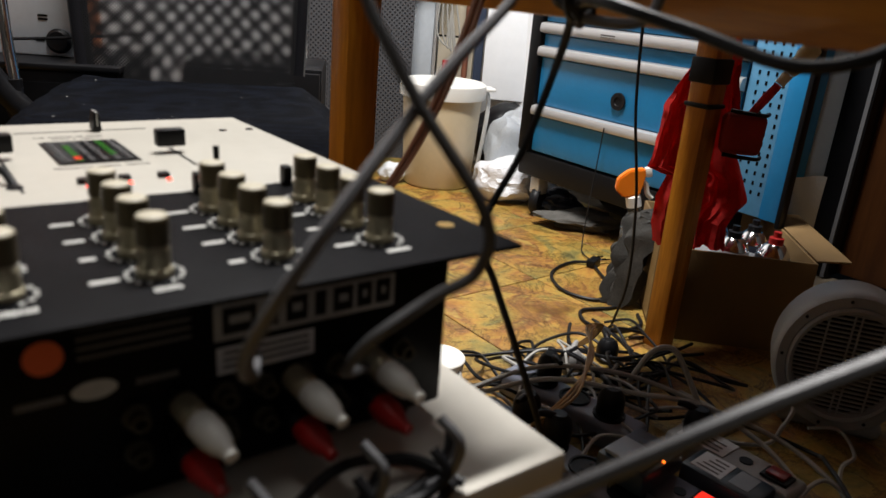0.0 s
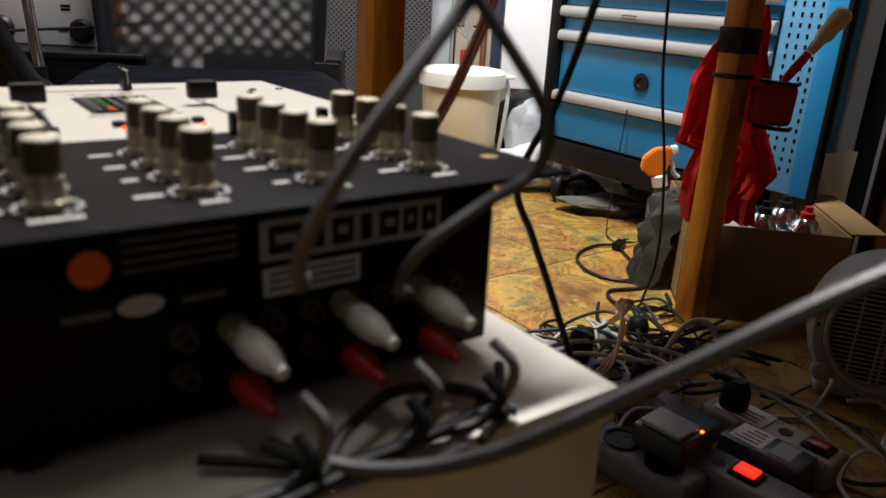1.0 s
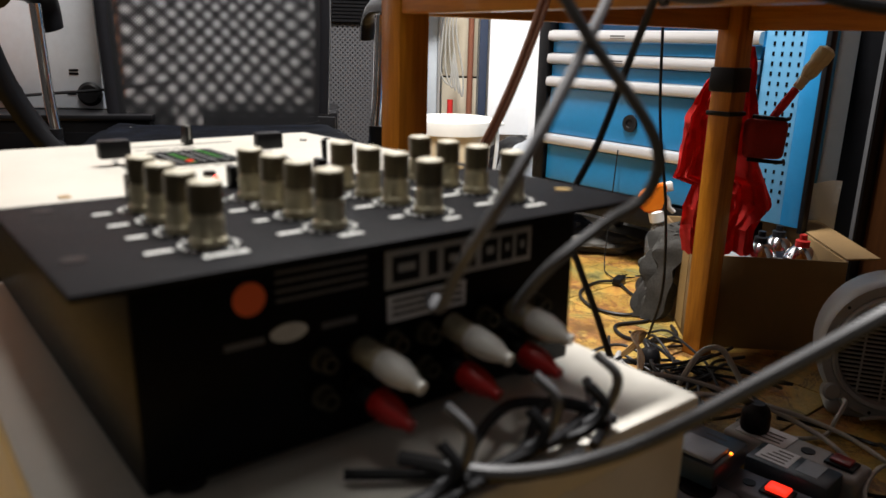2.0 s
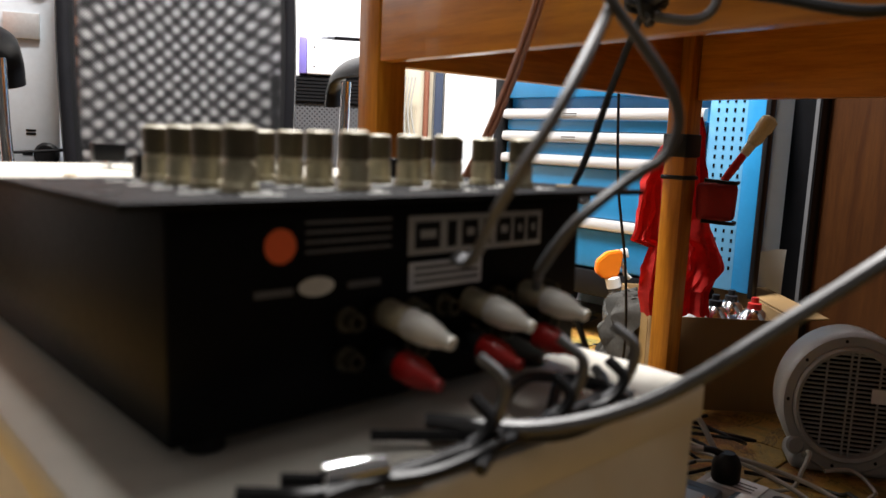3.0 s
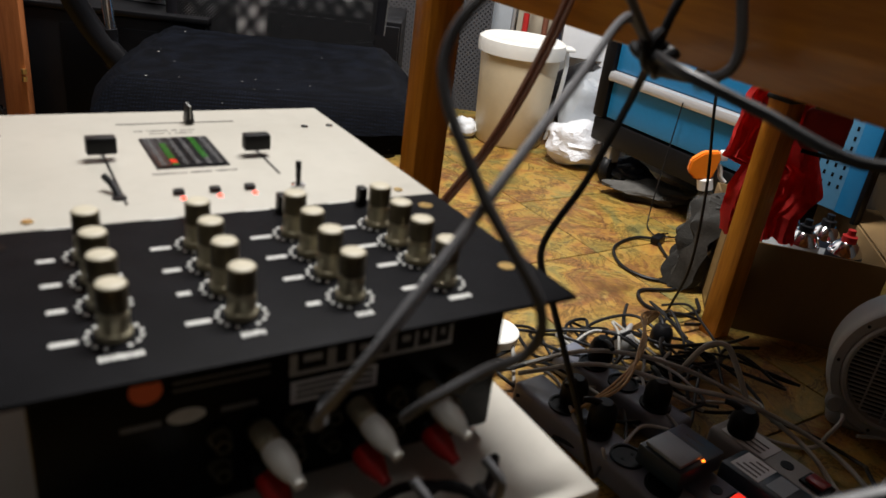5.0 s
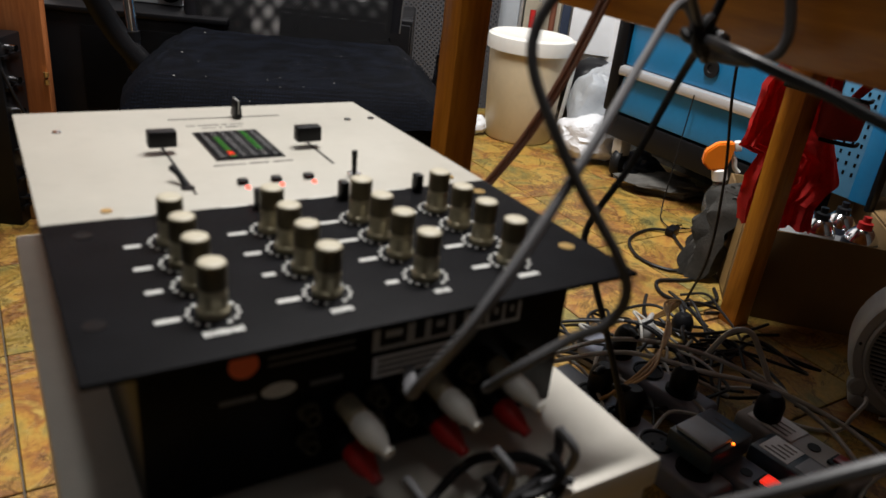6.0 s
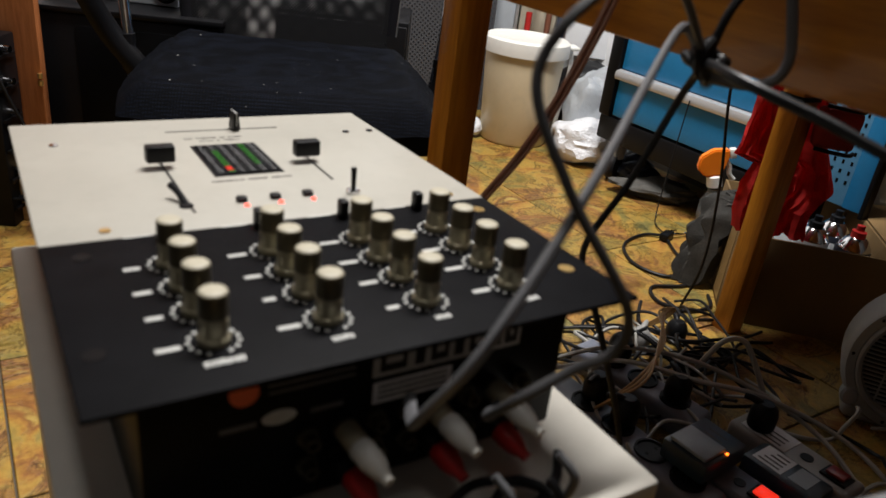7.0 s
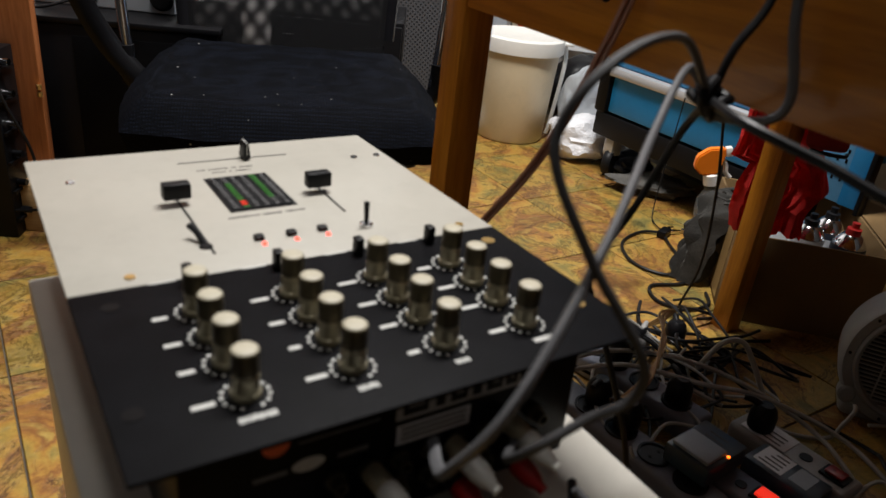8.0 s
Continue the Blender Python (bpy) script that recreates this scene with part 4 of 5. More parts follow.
# ---- back of the room ----
# made-up black block: gives the dark lower background behind the chair net
low = thing("low_cabinet", pose(-0.50, 2.02, 0, 0, 0, 10), "black block added behind the office chair to darken the view through its net", "cabinet")
part("carcass", box(-0.20, 0.16, 0.0, 0.30, 0.0, 0.36, 0.004), M_BLACK, low)
part("front_door", box(-0.195, 0.155, -0.018, -0.0005, 0.03, 0.35, 0.003), M_BLACK, low)

def shelf_unit():
    s = thing("perforated_cabinet", pose(-0.36, 2.62, 0, 0, 0, 8), "grey perforated metal cabinet with a dark vent", "cabinet")
    part("frame", box(-0.16, 0.20, 0.03, 0.30, 0.0, 0.70, 0.004), M_GREYDARK, s)
    part("mesh_front", box(-0.16, 0.20, 0.02, 0.0296, 0.0, 0.605), M_GREYNET, s, "grey expanded metal front")
    for k in range(7):
        part("vent_slat", box(-0.16, 0.20, 0.008, 0.028, 0.612 + 0.012 * k, 0.620 + 0.012 * k), M_BLACK, s)


M_GREYDARK = mat("dark_grey_steel", (0.022, 0.022, 0.024), 0.5, 0.2, var=0.1, scale=14)
shelf_unit()


def instrument():
    s = thing("white_instrument", pose(-0.30, 2.72, 0.705, 0, 0, 8), "white instrument case with a violet side, on the cabinet", "instrument")
    part("case", box(-0.115, 0.22, -0.09, 0.16, 0.0, 0.118, 0.004), M_WHITECASE, s)
    part("violet_side", box(-0.142, -0.1155, -0.092, 0.16, 0.0, 0.122, 0.004), M_PURPLE, s, "violet end panel")
    part("upper_case", box(-0.07, 0.22, -0.06, 0.16, 0.135, 0.30, 0.006), M_WHITECASE, s)
    part("foot_gap", box(-0.02, 0.08, -0.05, 0.12, 0.1185, 0.1345), M_BLACK, s)
    for z in (0.025, 0.09):
        part("case_screw", lathe([(0.004, 0), (0.003, 0.002), (0, 0.002)], 10, m=pose(-0.09, -0.0905, z, 90, 0, 0)), M_CHROME, s)


M_WHITECASE = mat("white_case_paint", (0.72, 0.73, 0.76), 0.5, var=0.04, scale=10)
instrument()

bench = thing("steel_post", pose(-0.15, 2.78, 0, 0, 0, 0), "grey steel post behind the bucket", "post")
part("post_tube", box(-0.05, 0.045, 0.0, 0.05, 0.0, 1.6, 0.006), M_GREYPLATE, bench)
part("post_edge", box(0.0455, 0.056, -0.004, 0.03, 0.0, 1.6, 0.002), M_SILVER, bench, "bright edge strip")
locker = thing("beige_cabinet", pose(-0.035, 2.80, 0, 0, 0, 0), "beige cabinet with two compartments behind the bucket", "cabinet")
part("lower_box", box(-0.055, 0.075, 0.03, 0.22, 0.0, 0.425, 0.003), M_BEIGE, locker)
part("shelf_gap", box(-0.055, 0.075, 0.04, 0.22, 0.4255, 0.432), M_BODY, locker)
part("upper_box", box(-0.055, 0.075, 0.03, 0.22, 0.4325, 1.3, 0.003), M_BEIGE, locker)
solo("red_marker", tube([(0, 0, 0.0), (0, 0, 0.10)], 0.011, 10, 2), M_RED, pose(-0.055, 2.77, 0.25), "red tube behind the bucket", "tube")
solo("pipe", tube([(0, 0, 0.0), (0, 0, 1.5)], 0.011, 12, 2), M_BROWNPIPE, pose(0.015, 2.77, 0), "brown painted upright pipe", "pipe")
M_NAVY = mat("dark_blue_paint", (0.035, 0.05, 0.09), 0.5, var=0.1, scale=12)
solo("blue_post", box(-0.012, 0.018, 0, 0.05, 0, 1.6, 0.003), M_NAVY, pose(0.058, 2.76, 0), "dark blue upright post", "post")
solo("white_board", box(0.0, 0.20, 0.0, 0.02, 0.0, 0.75, 0.003), M_WHITE, pose(0.082, 2.70, 0.235, -3, 0, 0), "white panel leaning behind the bucket", "panel")
solo("black_bag", crumple(0.14, 0.10, 0.115, 21.0, amp=0.2), M_BLACK, pose(0.20, 2.62, 0), "black bag on the floor under the white panel", "bag")
for k in range(5):
    x = -0.075 + 0.012 * k
    cable([(x, 2.745, 0.72), (x - 0.012, 2.74, 0.56 + 0.01 * k), (x + 0.008 * (k - 2), 2.735, 0.45), (x + 0.016, 2.735, 0.405 - 0.01 * k), (x + 0.022 - 0.006 * k, 2.735, 0.44), (-0.045, 2.735, 0.52)],
          0.0032, M_WHITECABLE, "white cord of a hanging bundle", "hanging white cords")


# ---- red cloth on the table leg ----
def cloth():
    c = thing("red_cloth", pose(0, 0, 0), "red work cloth strapped to the table leg", "cloth")
    rows_z = (0.560, 0.537, 0.507, 0.470, 0.433, 0.396, 0.345, 0.323, 0.309, 0.267, 0.225, 0.176)
    left = (0.485, 0.468, 0.457, 0.429, 0.415, 0.415, 0.408, 0.403, 0.442, 0.430, 0.435, 0.442)
    right = (0.528, 0.533, 0.537, 0.542, 0.550, 0.560, 0.571, 0.580, 0.587, 0.601, 0.568, 0.572)
    bm = bmesh.new()
    grid = []
    nz, nx = 66, 34
    for j in range(nz + 1):
        s = j / nz * (len(rows_z) - 1)
        i = min(int(s), len(rows_z) - 2)
        f = s - i
        z = rows_z[i] * (1 - f) + rows_z[i + 1] * f
        a, b = left[i] * (1 - f) + left[i + 1] * f, right[i] * (1 - f) + right[i + 1] * f
        row = []
        for k in range(nx + 1):
            w = k / nx
            x = a + (b - a) * w
            y = 1.388 + 0.010 * math.sin(w * 17 + z * 11) + 0.014 * noise.noise(Vector((x * 34, z * 16, 1.0))) + 0.006 * noise.noise(Vector((x * 90, z * 60, 4.0))) + 0.006 * math.sin(w * 41 - z * 25)
            row.append(bm.verts.new((x + 0.0035 * noise.noise(Vector((0, z * 30, k * 0.2))), y, z + 0.010 * noise.noise(Vector((k * 0.7, 3.0, 0))) * (j > nz - 6))))
        grid.append(row)
    for p, q in zip(grid, grid[1:]):
        for k in range(nx):
            bm.faces.new((p[k], p[k + 1], q[k + 1], q[k]))
    bmesh.ops.solidify(bm, geom=bm.faces[:], thickness=0.003)
    part("hanging_cloth", bm, M_RED, c)
    pk = box(0.502, 0.568, 1.292, 1.326, 0.372, 0.442, 0.012, seg=3)
    for v in pk.verts:
        v.co.y += 0.006 * noise.noise(v.co * 40)
        v.co.x += 0.006 * noise.noise(v.co * 25)
    part("pouch", pk, M_DARKRED, c, "dark red pouch with black piping")
    for z in (0.371, 0.444):
        part("piping", tube([(0.503, 1.291, z + 0.002), (0.53, 1.287, z), (0.560, 1.290, z - 0.002), (0.570, 1.303, z - 0.001)], 0.0035, 8, 5), M_BLACK, c, "black piping")


cloth()


def strap(z0, z1, name, label):
    b = box(-0.0245, 0.0245, -0.0245, 0.0245, z0, z1, 0.003)
    solo(name, b, M_BLACK, place(1.1685, 0.449, 0, -3.5), label, "strap", "straps on the leg")


strap(0.484, 0.525, "leg_strap", "wide black strap wound round the table leg")
strap(0.444, 0.452, "leg_strap", "narrow black strap round the table leg")


def paint_brush():
    b = thing("paint_brush", pose(0.536, 1.309, 0.430, 0, 0, 0) @ pose(0, 0, 0, 6, 31, 0) @ Matrix.Scale(0.86, 4), "paint brush with a red handle and pale bristles in the pouch", "brush")
    part("handle", lathe([(0, 0), (0.007, 0.002), (0.009, 0.05), (0.008, 0.085), (0, 0.086)], 14), M_RED, b)
    part("ferrule", lathe([(0.0095, 0.0865), (0.0105, 0.11), (0, 0.1105)], 14), M_BEIGE, b, "pale metal ferrule")
    part("bristles", lathe([(0.0105, 0.111), (0.016, 0.125), (0.015, 0.142), (0.018, 0.150), (0.017, 0.172), (0.008, 0.178), (0, 0.177)], 16), M_BRISTLE, b, "yellowish bristles")


paint_brush()


M_BOTTLE = clear_plastic("clear_bottle_plastic", (0.35, 0.38, 0.40), 0.1, 0.7)


def spray_bottle():
    s = thing("spray_bottle", pose(0.492, 1.60, 0.0, 0, 0, 0) @ pose(0, 0, 0, 0, -15, 0), "spray bottle with an orange trigger head", "spray bottle")
    part("bottle", lathe([(0, 0), (0.036, 0), (0.039, 0.006), (0.039, 0.13), (0.030, 0.165), (0.015, 0.182), (0.0135, 0.20), (0, 0.20)], 24), M_BOTTLE, s, "clear bottle")
    part("collar", lathe([(0.0165, 0.194), (0.0165, 0.216), (0.011, 0.219), (0, 0.219)], 18), M_LID, s, "white screw collar")
    hd = bmesh.new()
    prof = [(-0.022, 0.219), (0.014, 0.219), (0.018, 0.240), (0.030, 0.254), (0.030, 0.274), (-0.002, 0.276), (-0.028, 0.262), (-0.036, 0.238)]
    fa = [hd.verts.new((x, -0.011, z)) for x, z in prof]
    fb = [hd.verts.new((x, 0.011, z)) for x, z in prof]
    hd.faces.new(fa)
    hd.faces.new(fb)
    for i in range(len(prof)):
        j = (i + 1) % len(prof)
        hd.faces.new((fa[i], fa[j], fb[j], fb[i]))
    bmesh.ops.bevel(hd, geom=hd.edges[:], offset=0.003, segments=2, affect="EDGES")
    part("trigger_head", hd, M_ORANGE, s, "orange trigger head")
    part("nozzle", box(0.0305, 0.044, -0.009, 0.009, 0.254, 0.274, 0.002), M_LID, s, "white nozzle")
    part("trigger", tube([(0.022, 0, 0.250), (0.030, 0, 0.236), (0.030, 0, 0.218), (0.038, 0, 0.205)], 0.004, 8, 5, flat=1.6), M_LID, s, "white trigger")


spray_bottle()


def towel():
    bm = bmesh.new()
    rows = []
    path = [(0.505, 0.150), (0.478, 0.185), (0.455, 0.182), (0.440, 0.150), (0.432, 0.10), (0.425, 0.05), (0.418, 0.004)]
    line = spline([(x, 0, z) for x, z in path], 6)
    for j, q in enumerate(line):
        t = j / (len(line) - 1)
        row = []
        for k in range(19):
            w = k / 18 - 0.5
            wid = 0.14 * (1 - 0.5 * t)
            y = 1.545 - 0.045 * t + w * wid
            row.append(bm.verts.new((q.x + (0.012 + 0.02 * t) * math.sin(k * 1.15 + t * 3) + 0.034 * noise.noise(Vector((k * 0.45, t * 7, 2.0))), y, max(0.003, q.z + 0.008 * noise.noise(Vector((k * 0.5, t * 8, 5.0)))))))
        rows.append(row)
    for a, b in zip(rows, rows[1:]):
        for k in range(18):
            bm.faces.new((a[k], a[k + 1], b[k + 1], b[k]))
    bmesh.ops.solidify(bm, geom=bm.faces[:], thickness=0.006)
    solo("towel", bm, M_TOWEL, Matrix.Identity(4), "dark grey rag hanging over the edge of the box", "rag")


towel()
solo("rag", crumple(0.10, 0.05, 0.022, 31.0, amp=0.5), M_TOWEL, pose(0.40, 2.02, 0), "dark crumpled rag under the tool cart", "rag")
solo("rag", crumple(0.06, 0.05, 0.03, 37.0, amp=0.5), M_NAVY, pose(0.345, 2.16, 0), "dark blue crumpled cloth under the tool cart", "rag")


# ---- plugs and leads on the mixer ----
def phono_plug(u, z, sleeve, label, droop, long=1.0):
    p = thing("phono_plug", MIX @ pose(u, 0.0270, z, 90 + droop, 0, 12) @ Matrix.Diagonal((1, 1, long, 1)), label, "plug", "plugs in the mixer")
    part("collar", lathe([(0.0060, 0.0), (0.0066, 0.002), (0.0066, 0.014), (0.0058, 0.0155), (0, 0.0155)], 16), M_SKIRT if sleeve is M_PLUGWHITE else M_BLACK, p)
    part("sleeve", lathe([(0.0064, 0.0157), (0.0072, 0.0175), (0.0070, 0.028), (0.0056, 0.035), (0.0036, 0.040), (0.0032, 0.045), (0, 0.045)], 16), sleeve, p)
    return p


for u in (0.1235, 0.176, 0.2185):
    phono_plug(u, 0.4175, M_PLUGWHITE, "white phono plug in the back of the mixer", 12, 0.88)
    phono_plug(u - 0.002, 0.3985, M_REDPLUG, "red phono plug in the back of the mixer", 14, 0.8)


def mixlead(points, r, material, label, group="leads behind the mixer"):
    q = [tuple((MIX @ Vector(p))) for p in points]
    return cable(q, r, material, label, group)


for u in (0.1235, 0.176, 0.2185):
    mixlead([(u + 0.008, -0.027, 0.408), (u + 0.013, -0.038, 0.398), (u + 0.011, -0.034, 0.379), (u + 0.004, -0.026, 0.3685)], 0.0026, M_GREYCABLE, "grey phono lead drooping to the white board")
    mixlead([(u + 0.006, -0.027, 0.391), (u + 0.008, -0.036, 0.382), (u - 0.004, -0.033, 0.371), (u - 0.03, -0.028, 0.370), (u - 0.07, -0.031, 0.371)], 0.0028, M_RUBBER, "black phono lead drooping to the white board")
mixlead([(0.03, -0.012, 0.372), (0.06, -0.028, 0.370), (0.11, -0.032, 0.371), (0.16, -0.034, 0.373), (0.21, -0.028, 0.371), (0.245, -0.012, 0.370), (0.262, 0.006, 0.370)], 0.0030, M_RUBBER, "black lead lying on the white board")
mixlead([(0.05, -0.008, 0.370), (0.09, -0.036, 0.370), (0.13, -0.041, 0.374), (0.18, -0.026, 0.370), (0.215, -0.008, 0.377), (0.235, -0.030, 0.372), (0.21, -0.044, 0.370)], 0.0028, M_RUBBER, "black lead looped on the white board")
mixlead([(0.115, -0.047, 0.370), (0.135, -0.036, 0.374), (0.155, -0.020, 0.380), (0.19, -0.006, 0.382), (0.225, -0.012, 0.374), (0.24, -0.034, 0.370)], 0.0028, M_RUBBER, "black lead crossing the white board")
mixlead([(0.10, 0.004, 0.371), (0.13, -0.016, 0.370), (0.165, -0.043, 0.370), (0.20, -0.046, 0.371)], 0.0026, M_RUBBER, "thin black lead on the white board")
tie = thing("jack_plug", MIX @ pose(0.058, -0.022, 0.3745, 0, 90, -14), "metal jack plug lying on the white board", "plug")
part("plug_body", lathe([(0, 0), (0.0042, 0.001), (0.0048, 0.012), (0.004, 0.026), (0, 0.027)], 12), M_CHROME, tie)

# hanging leads in front of the table
M_DARKCABLE = mat("dark_grey_cable_sheath", (0.045, 0.045, 0.047), 0.5, var=0.1, scale=60, bump=0.03)
HANG = "leads hanging from the table"
KNOT = Vector((0.150, 0.524, 0.597))
cable([(0.012, 0.322, 0.443), (0.018, 0.298, 0.447), (0.026, 0.270, 0.474), (0.049, 0.271, 0.516), (0.080, 0.339, 0.563), (0.106, 0.440, 0.592), (0.128, 0.505, 0.618), (0.148, 0.524, 0.600)], 0.0037, M_GREYCABLE, "thick grey lead rising from the mixer to the table", HANG, 0.7)
cable([(0.056, 0.356, 0.424), (0.052, 0.322, 0.440), (0.064, 0.306, 0.464), (0.086, 0.312, 0.482), (0.104, 0.314, 0.496), (0.104, 0.314, 0.520), (0.070, 0.320, 0.566), (0.048, 0.337, 0.609), (0.070, 0.360, 0.644), (0.11, 0.44, 0.645), (0.145, 0.518, 0.605)], 0.0026, M_DARKCABLE, "dark grey lead looping up from the mixer", HANG)
cable([(0.001, 0.297, 0.374), (0.05, 0.282, 0.378), (0.098, 0.276, 0.396), (0.150, 0.268, 0.436), (0.198, 0.265, 0.472), (0.292, 0.281, 0.524), (0.372, 0.310, 0.597), (0.44, 0.34, 0.70)], 0.0036, M_DARKCABLE, "thick grey lead from the white board up to the table", HANG)
for k, w in enumerate((0.0, 0.0052)):
    cable([(0.105 + w, 0.646, 0.70), (0.096 + w, 0.657, 0.639), (0.073 + w, 0.688, 0.551), (0.043 + w, 0.709, 0.471), (0.006 + w, 0.738, 0.399), (-0.034 + w, 0.766, 0.327), (-0.07, 0.79, 0.22), (-0.08 + w, 0.80, 0.06), (-0.06 + w, 0.81, 0.006)], 0.0026, M_COPPERWIRE, "red-brown speaker wire hanging over the table edge", HANG)
cable([KNOT, (0.148, 0.582, 0.554), (0.131, 0.600, 0.484), (0.107, 0.600, 0.420), (0.123, 0.603, 0.375), (0.143, 0.604, 0.327), (0.175, 0.625, 0.24), (0.21, 0.70, 0.12), (0.235, 0.80, 0.05)], 0.0030, M_RUBBER, "black lead hanging from the knot to the floor", HANG)
cable([(0.330, 1.276, 0.64), (0.335, 1.282, 0.596), (0.351, 1.300, 0.436), (0.381, 1.315, 0.275), (0.395, 1.33, 0.12), (0.385, 1.36, 0.008)], 0.0026, M_RUBBER, "thin black lead hanging under the table", HANG)
cable([KNOT, (0.158, 0.466, 0.599), (0.199, 0.438, 0.589), (0.251, 0.406, 0.578), (0.299, 0.407, 0.605), (0.327, 0.421, 0.684)], 0.0036, M_RUBBER, "black lead running along the table edge", HANG)
cable([KNOT, (0.158, 0.528, 0.63), (0.176, 0.540, 0.665), (0.178, 0.56, 0.72), (0.19, 0.60, 0.742)], 0.0030, M_RUBBER, "black lead coming down from the tabletop", HANG)
cable([(0.150, 0.518, 0.588), (0.186, 0.520, 0.588), (0.199, 0.520, 0.606), (0.190, 0.530, 0.655), (0.190, 0.55, 0.72), (0.20, 0.60, 0.742)], 0.0036, M_GREYCABLE, "grey lead coming down from the tabletop", HANG)
kn = bmesh.new()
for a, b, c in ((0, 0, 0), (60, 20, 40), (20, 80, 10)):
    ring = [tuple(pose(0, 0, 0, a, b, c) @ Vector((0.013 * math.cos(k * 0.785), 0.009 * math.sin(k * 0.785), 0.003 * math.sin(k * 1.9)))) for k in range(9)]
    tube(ring, 0.0034, 8, 4, kn)
solo("cable_knot", kn, M_RUBBER, pose(*KNOT), "knot of black leads at the table edge", "cable knot")


# ---- power strips and adapters on the floor ----
def power_strip(u, v0, v1, turn, body, label, sockets, switch=None, z=0.0):
    s = thing("power_strip", place(u, v0, z, turn), label, "power strip", "power strips")
    n = v1 - v0
    part("strip_body", box(-0.029, 0.029, 0.0, n, 0.0, 0.040, 0.008, seg=3), body, s)
    for k in sockets:
        r = part("socket_ring", lathe([(0.0235, 0.0), (0.0235, 0.0035), (0.0205, 0.0035), (0.0195, 0.001), (0, 0.001)], 28, m=pose(0, k, 0.0402)), M_BLACK, s, "round black socket")
        for d in (-1, 1):
            part("pin_hole", lathe([(0.0026, 0), (0.0026, 0.0006), (0, 0.0006)], 8, m=pose(d * 0.0095, k, 0.0414)), M_BODY, r)
    if switch:
        w = part("switch_frame", box(-0.014, 0.014, switch[0] - 0.018, switch[0] + 0.018, 0.0403, 0.0445, 0.001), M_BLACK, s, "switch frame")
        part("rocker", box(-0.0105, 0.0105, switch[0] - 0.013, switch[0] + 0.013, 0.0448, 0.0495, 0.002), switch[1], w, "red rocker switch")
    return s


M_REDOFF = mat("unlit_red_switch", (0.22, 0.012, 0.010), 0.3, var=0.05, scale=40, bump=0.0)
power_strip(0.722, 0.115, 0.42, 4, M_STRIP, "grey power strip with round sockets among the cables", (0.045, 0.105, 0.165, 0.225))
power_strip(0.845, 0.24, 0.475, 8, M_STRIP, "grey-white power strip buried under cables", (0.05, 0.11, 0.17))
ps = power_strip(0.918, 0.045, 0.225, 3, M_STRIPW, "white power strip with a dark red switch", (), (0.030, M_REDOFF))
part("type_label", box(-0.022, 0.022, 0.095, 0.165, 0.0402, 0.0420, 0.0006), M_LABEL, ps, "printed label")
for k in range(3):
    part("printed_line", box(-0.016 + 0.010 * k, -0.013 + 0.010 * k, 0.105, 0.155 - 0.012 * k, 0.0421, 0.0424), M_DARKPRINT, ps)
part("socket_hole", lathe([(0.009, 0), (0.009, 0.0012), (0, 0.0012)], 18, m=pose(0, 0.073, 0.0402)), M_BLACK, ps)
ps = power_strip(0.795, 0.005, 0.160, 6, M_STRIP, "grey power strip with a glowing red switch", (), (0.088, M_SWITCH))
part("socket_hole", lathe([(0.008, 0), (0.008, 0.0012), (0, 0.0012)], 18, m=pose(-0.002, 0.122, 0.0402)), M_BLACK, ps)


def charger(u, v, z, turn):
    c = thing("battery_charger", place(u, v, z, turn), "black battery charger with an orange light on the strip", "charger")
    part("body", box(-0.046, 0.046, -0.034, 0.034, 0.0, 0.030, 0.004), M_CHARGER, c)
    part("battery", box(-0.042, 0.004, -0.028, 0.028, 0.0305, 0.037, 0.003), M_LABEL2, c, "grey battery in the charger")
    part("status_light", lathe([(0.0022, 0), (0.0018, 0.0012), (0, 0.0015)], 10, m=pose(0.002, -0.031, 0.0303)), M_LEDORANGE, c, "orange status light")
    for k in range(2):
        part("printed_line", box(0.014 + 0.012 * k, 0.017 + 0.012 * k, -0.014, 0.014, 0.0302, 0.0305), M_DARKPRINT, c)


M_CHARGER = mat("blue_black_plastic", (0.026, 0.045, 0.065), 0.35, var=0.1, scale=40, bump=0.03)
M_LABEL2 = mat("grey_battery", (0.27, 0.30, 0.33), 0.4, var=0.08, scale=40, bump=0.03)
charger(0.762, 0.178, 0.0445, 5)
ad = thing("power_adapter", place(0.855, 0.108, 0.0, 4), "black plug-in power adapter with a white label", "adapter")
part("body", box(-0.030, 0.026, -0.052, 0.052, 0.0, 0.050, 0.006), M_CHARGER, ad)
part("type_label", box(-0.022, 0.020, 0.000, 0.042, 0.0502, 0.0508), M_LABEL, ad, "white rating label")
part("small_label", box(-0.018, 0.018, -0.034, -0.008, 0.0502, 0.0508), M_LABEL2, ad, "grey label with marks")
for k in range(4):
    part("printed_line", box(-0.017 + 0.009 * k, -0.014 + 0.009 * k, 0.006, 0.037 - 0.004 * k, 0.0509, 0.0512), M_DARKPRINT, ad)


def mains_plug(m, material, label):
    p = thing("mains_plug", m, label, "plug", "mains plugs")
    part("plug_body", lathe([(0, 0.0), (0.018, 0.0), (0.0195, 0.004), (0.0195, 0.024), (0.016, 0.034), (0.010, 0.040), (0, 0.041)], 22), material, p)
    part("cord_grip", tube([(0.0, 0, 0.032), (0.018, 0, 0.040), (0.032, 0, 0.040)], 0.0065, 10, 4, r_end=0.004), material, p)


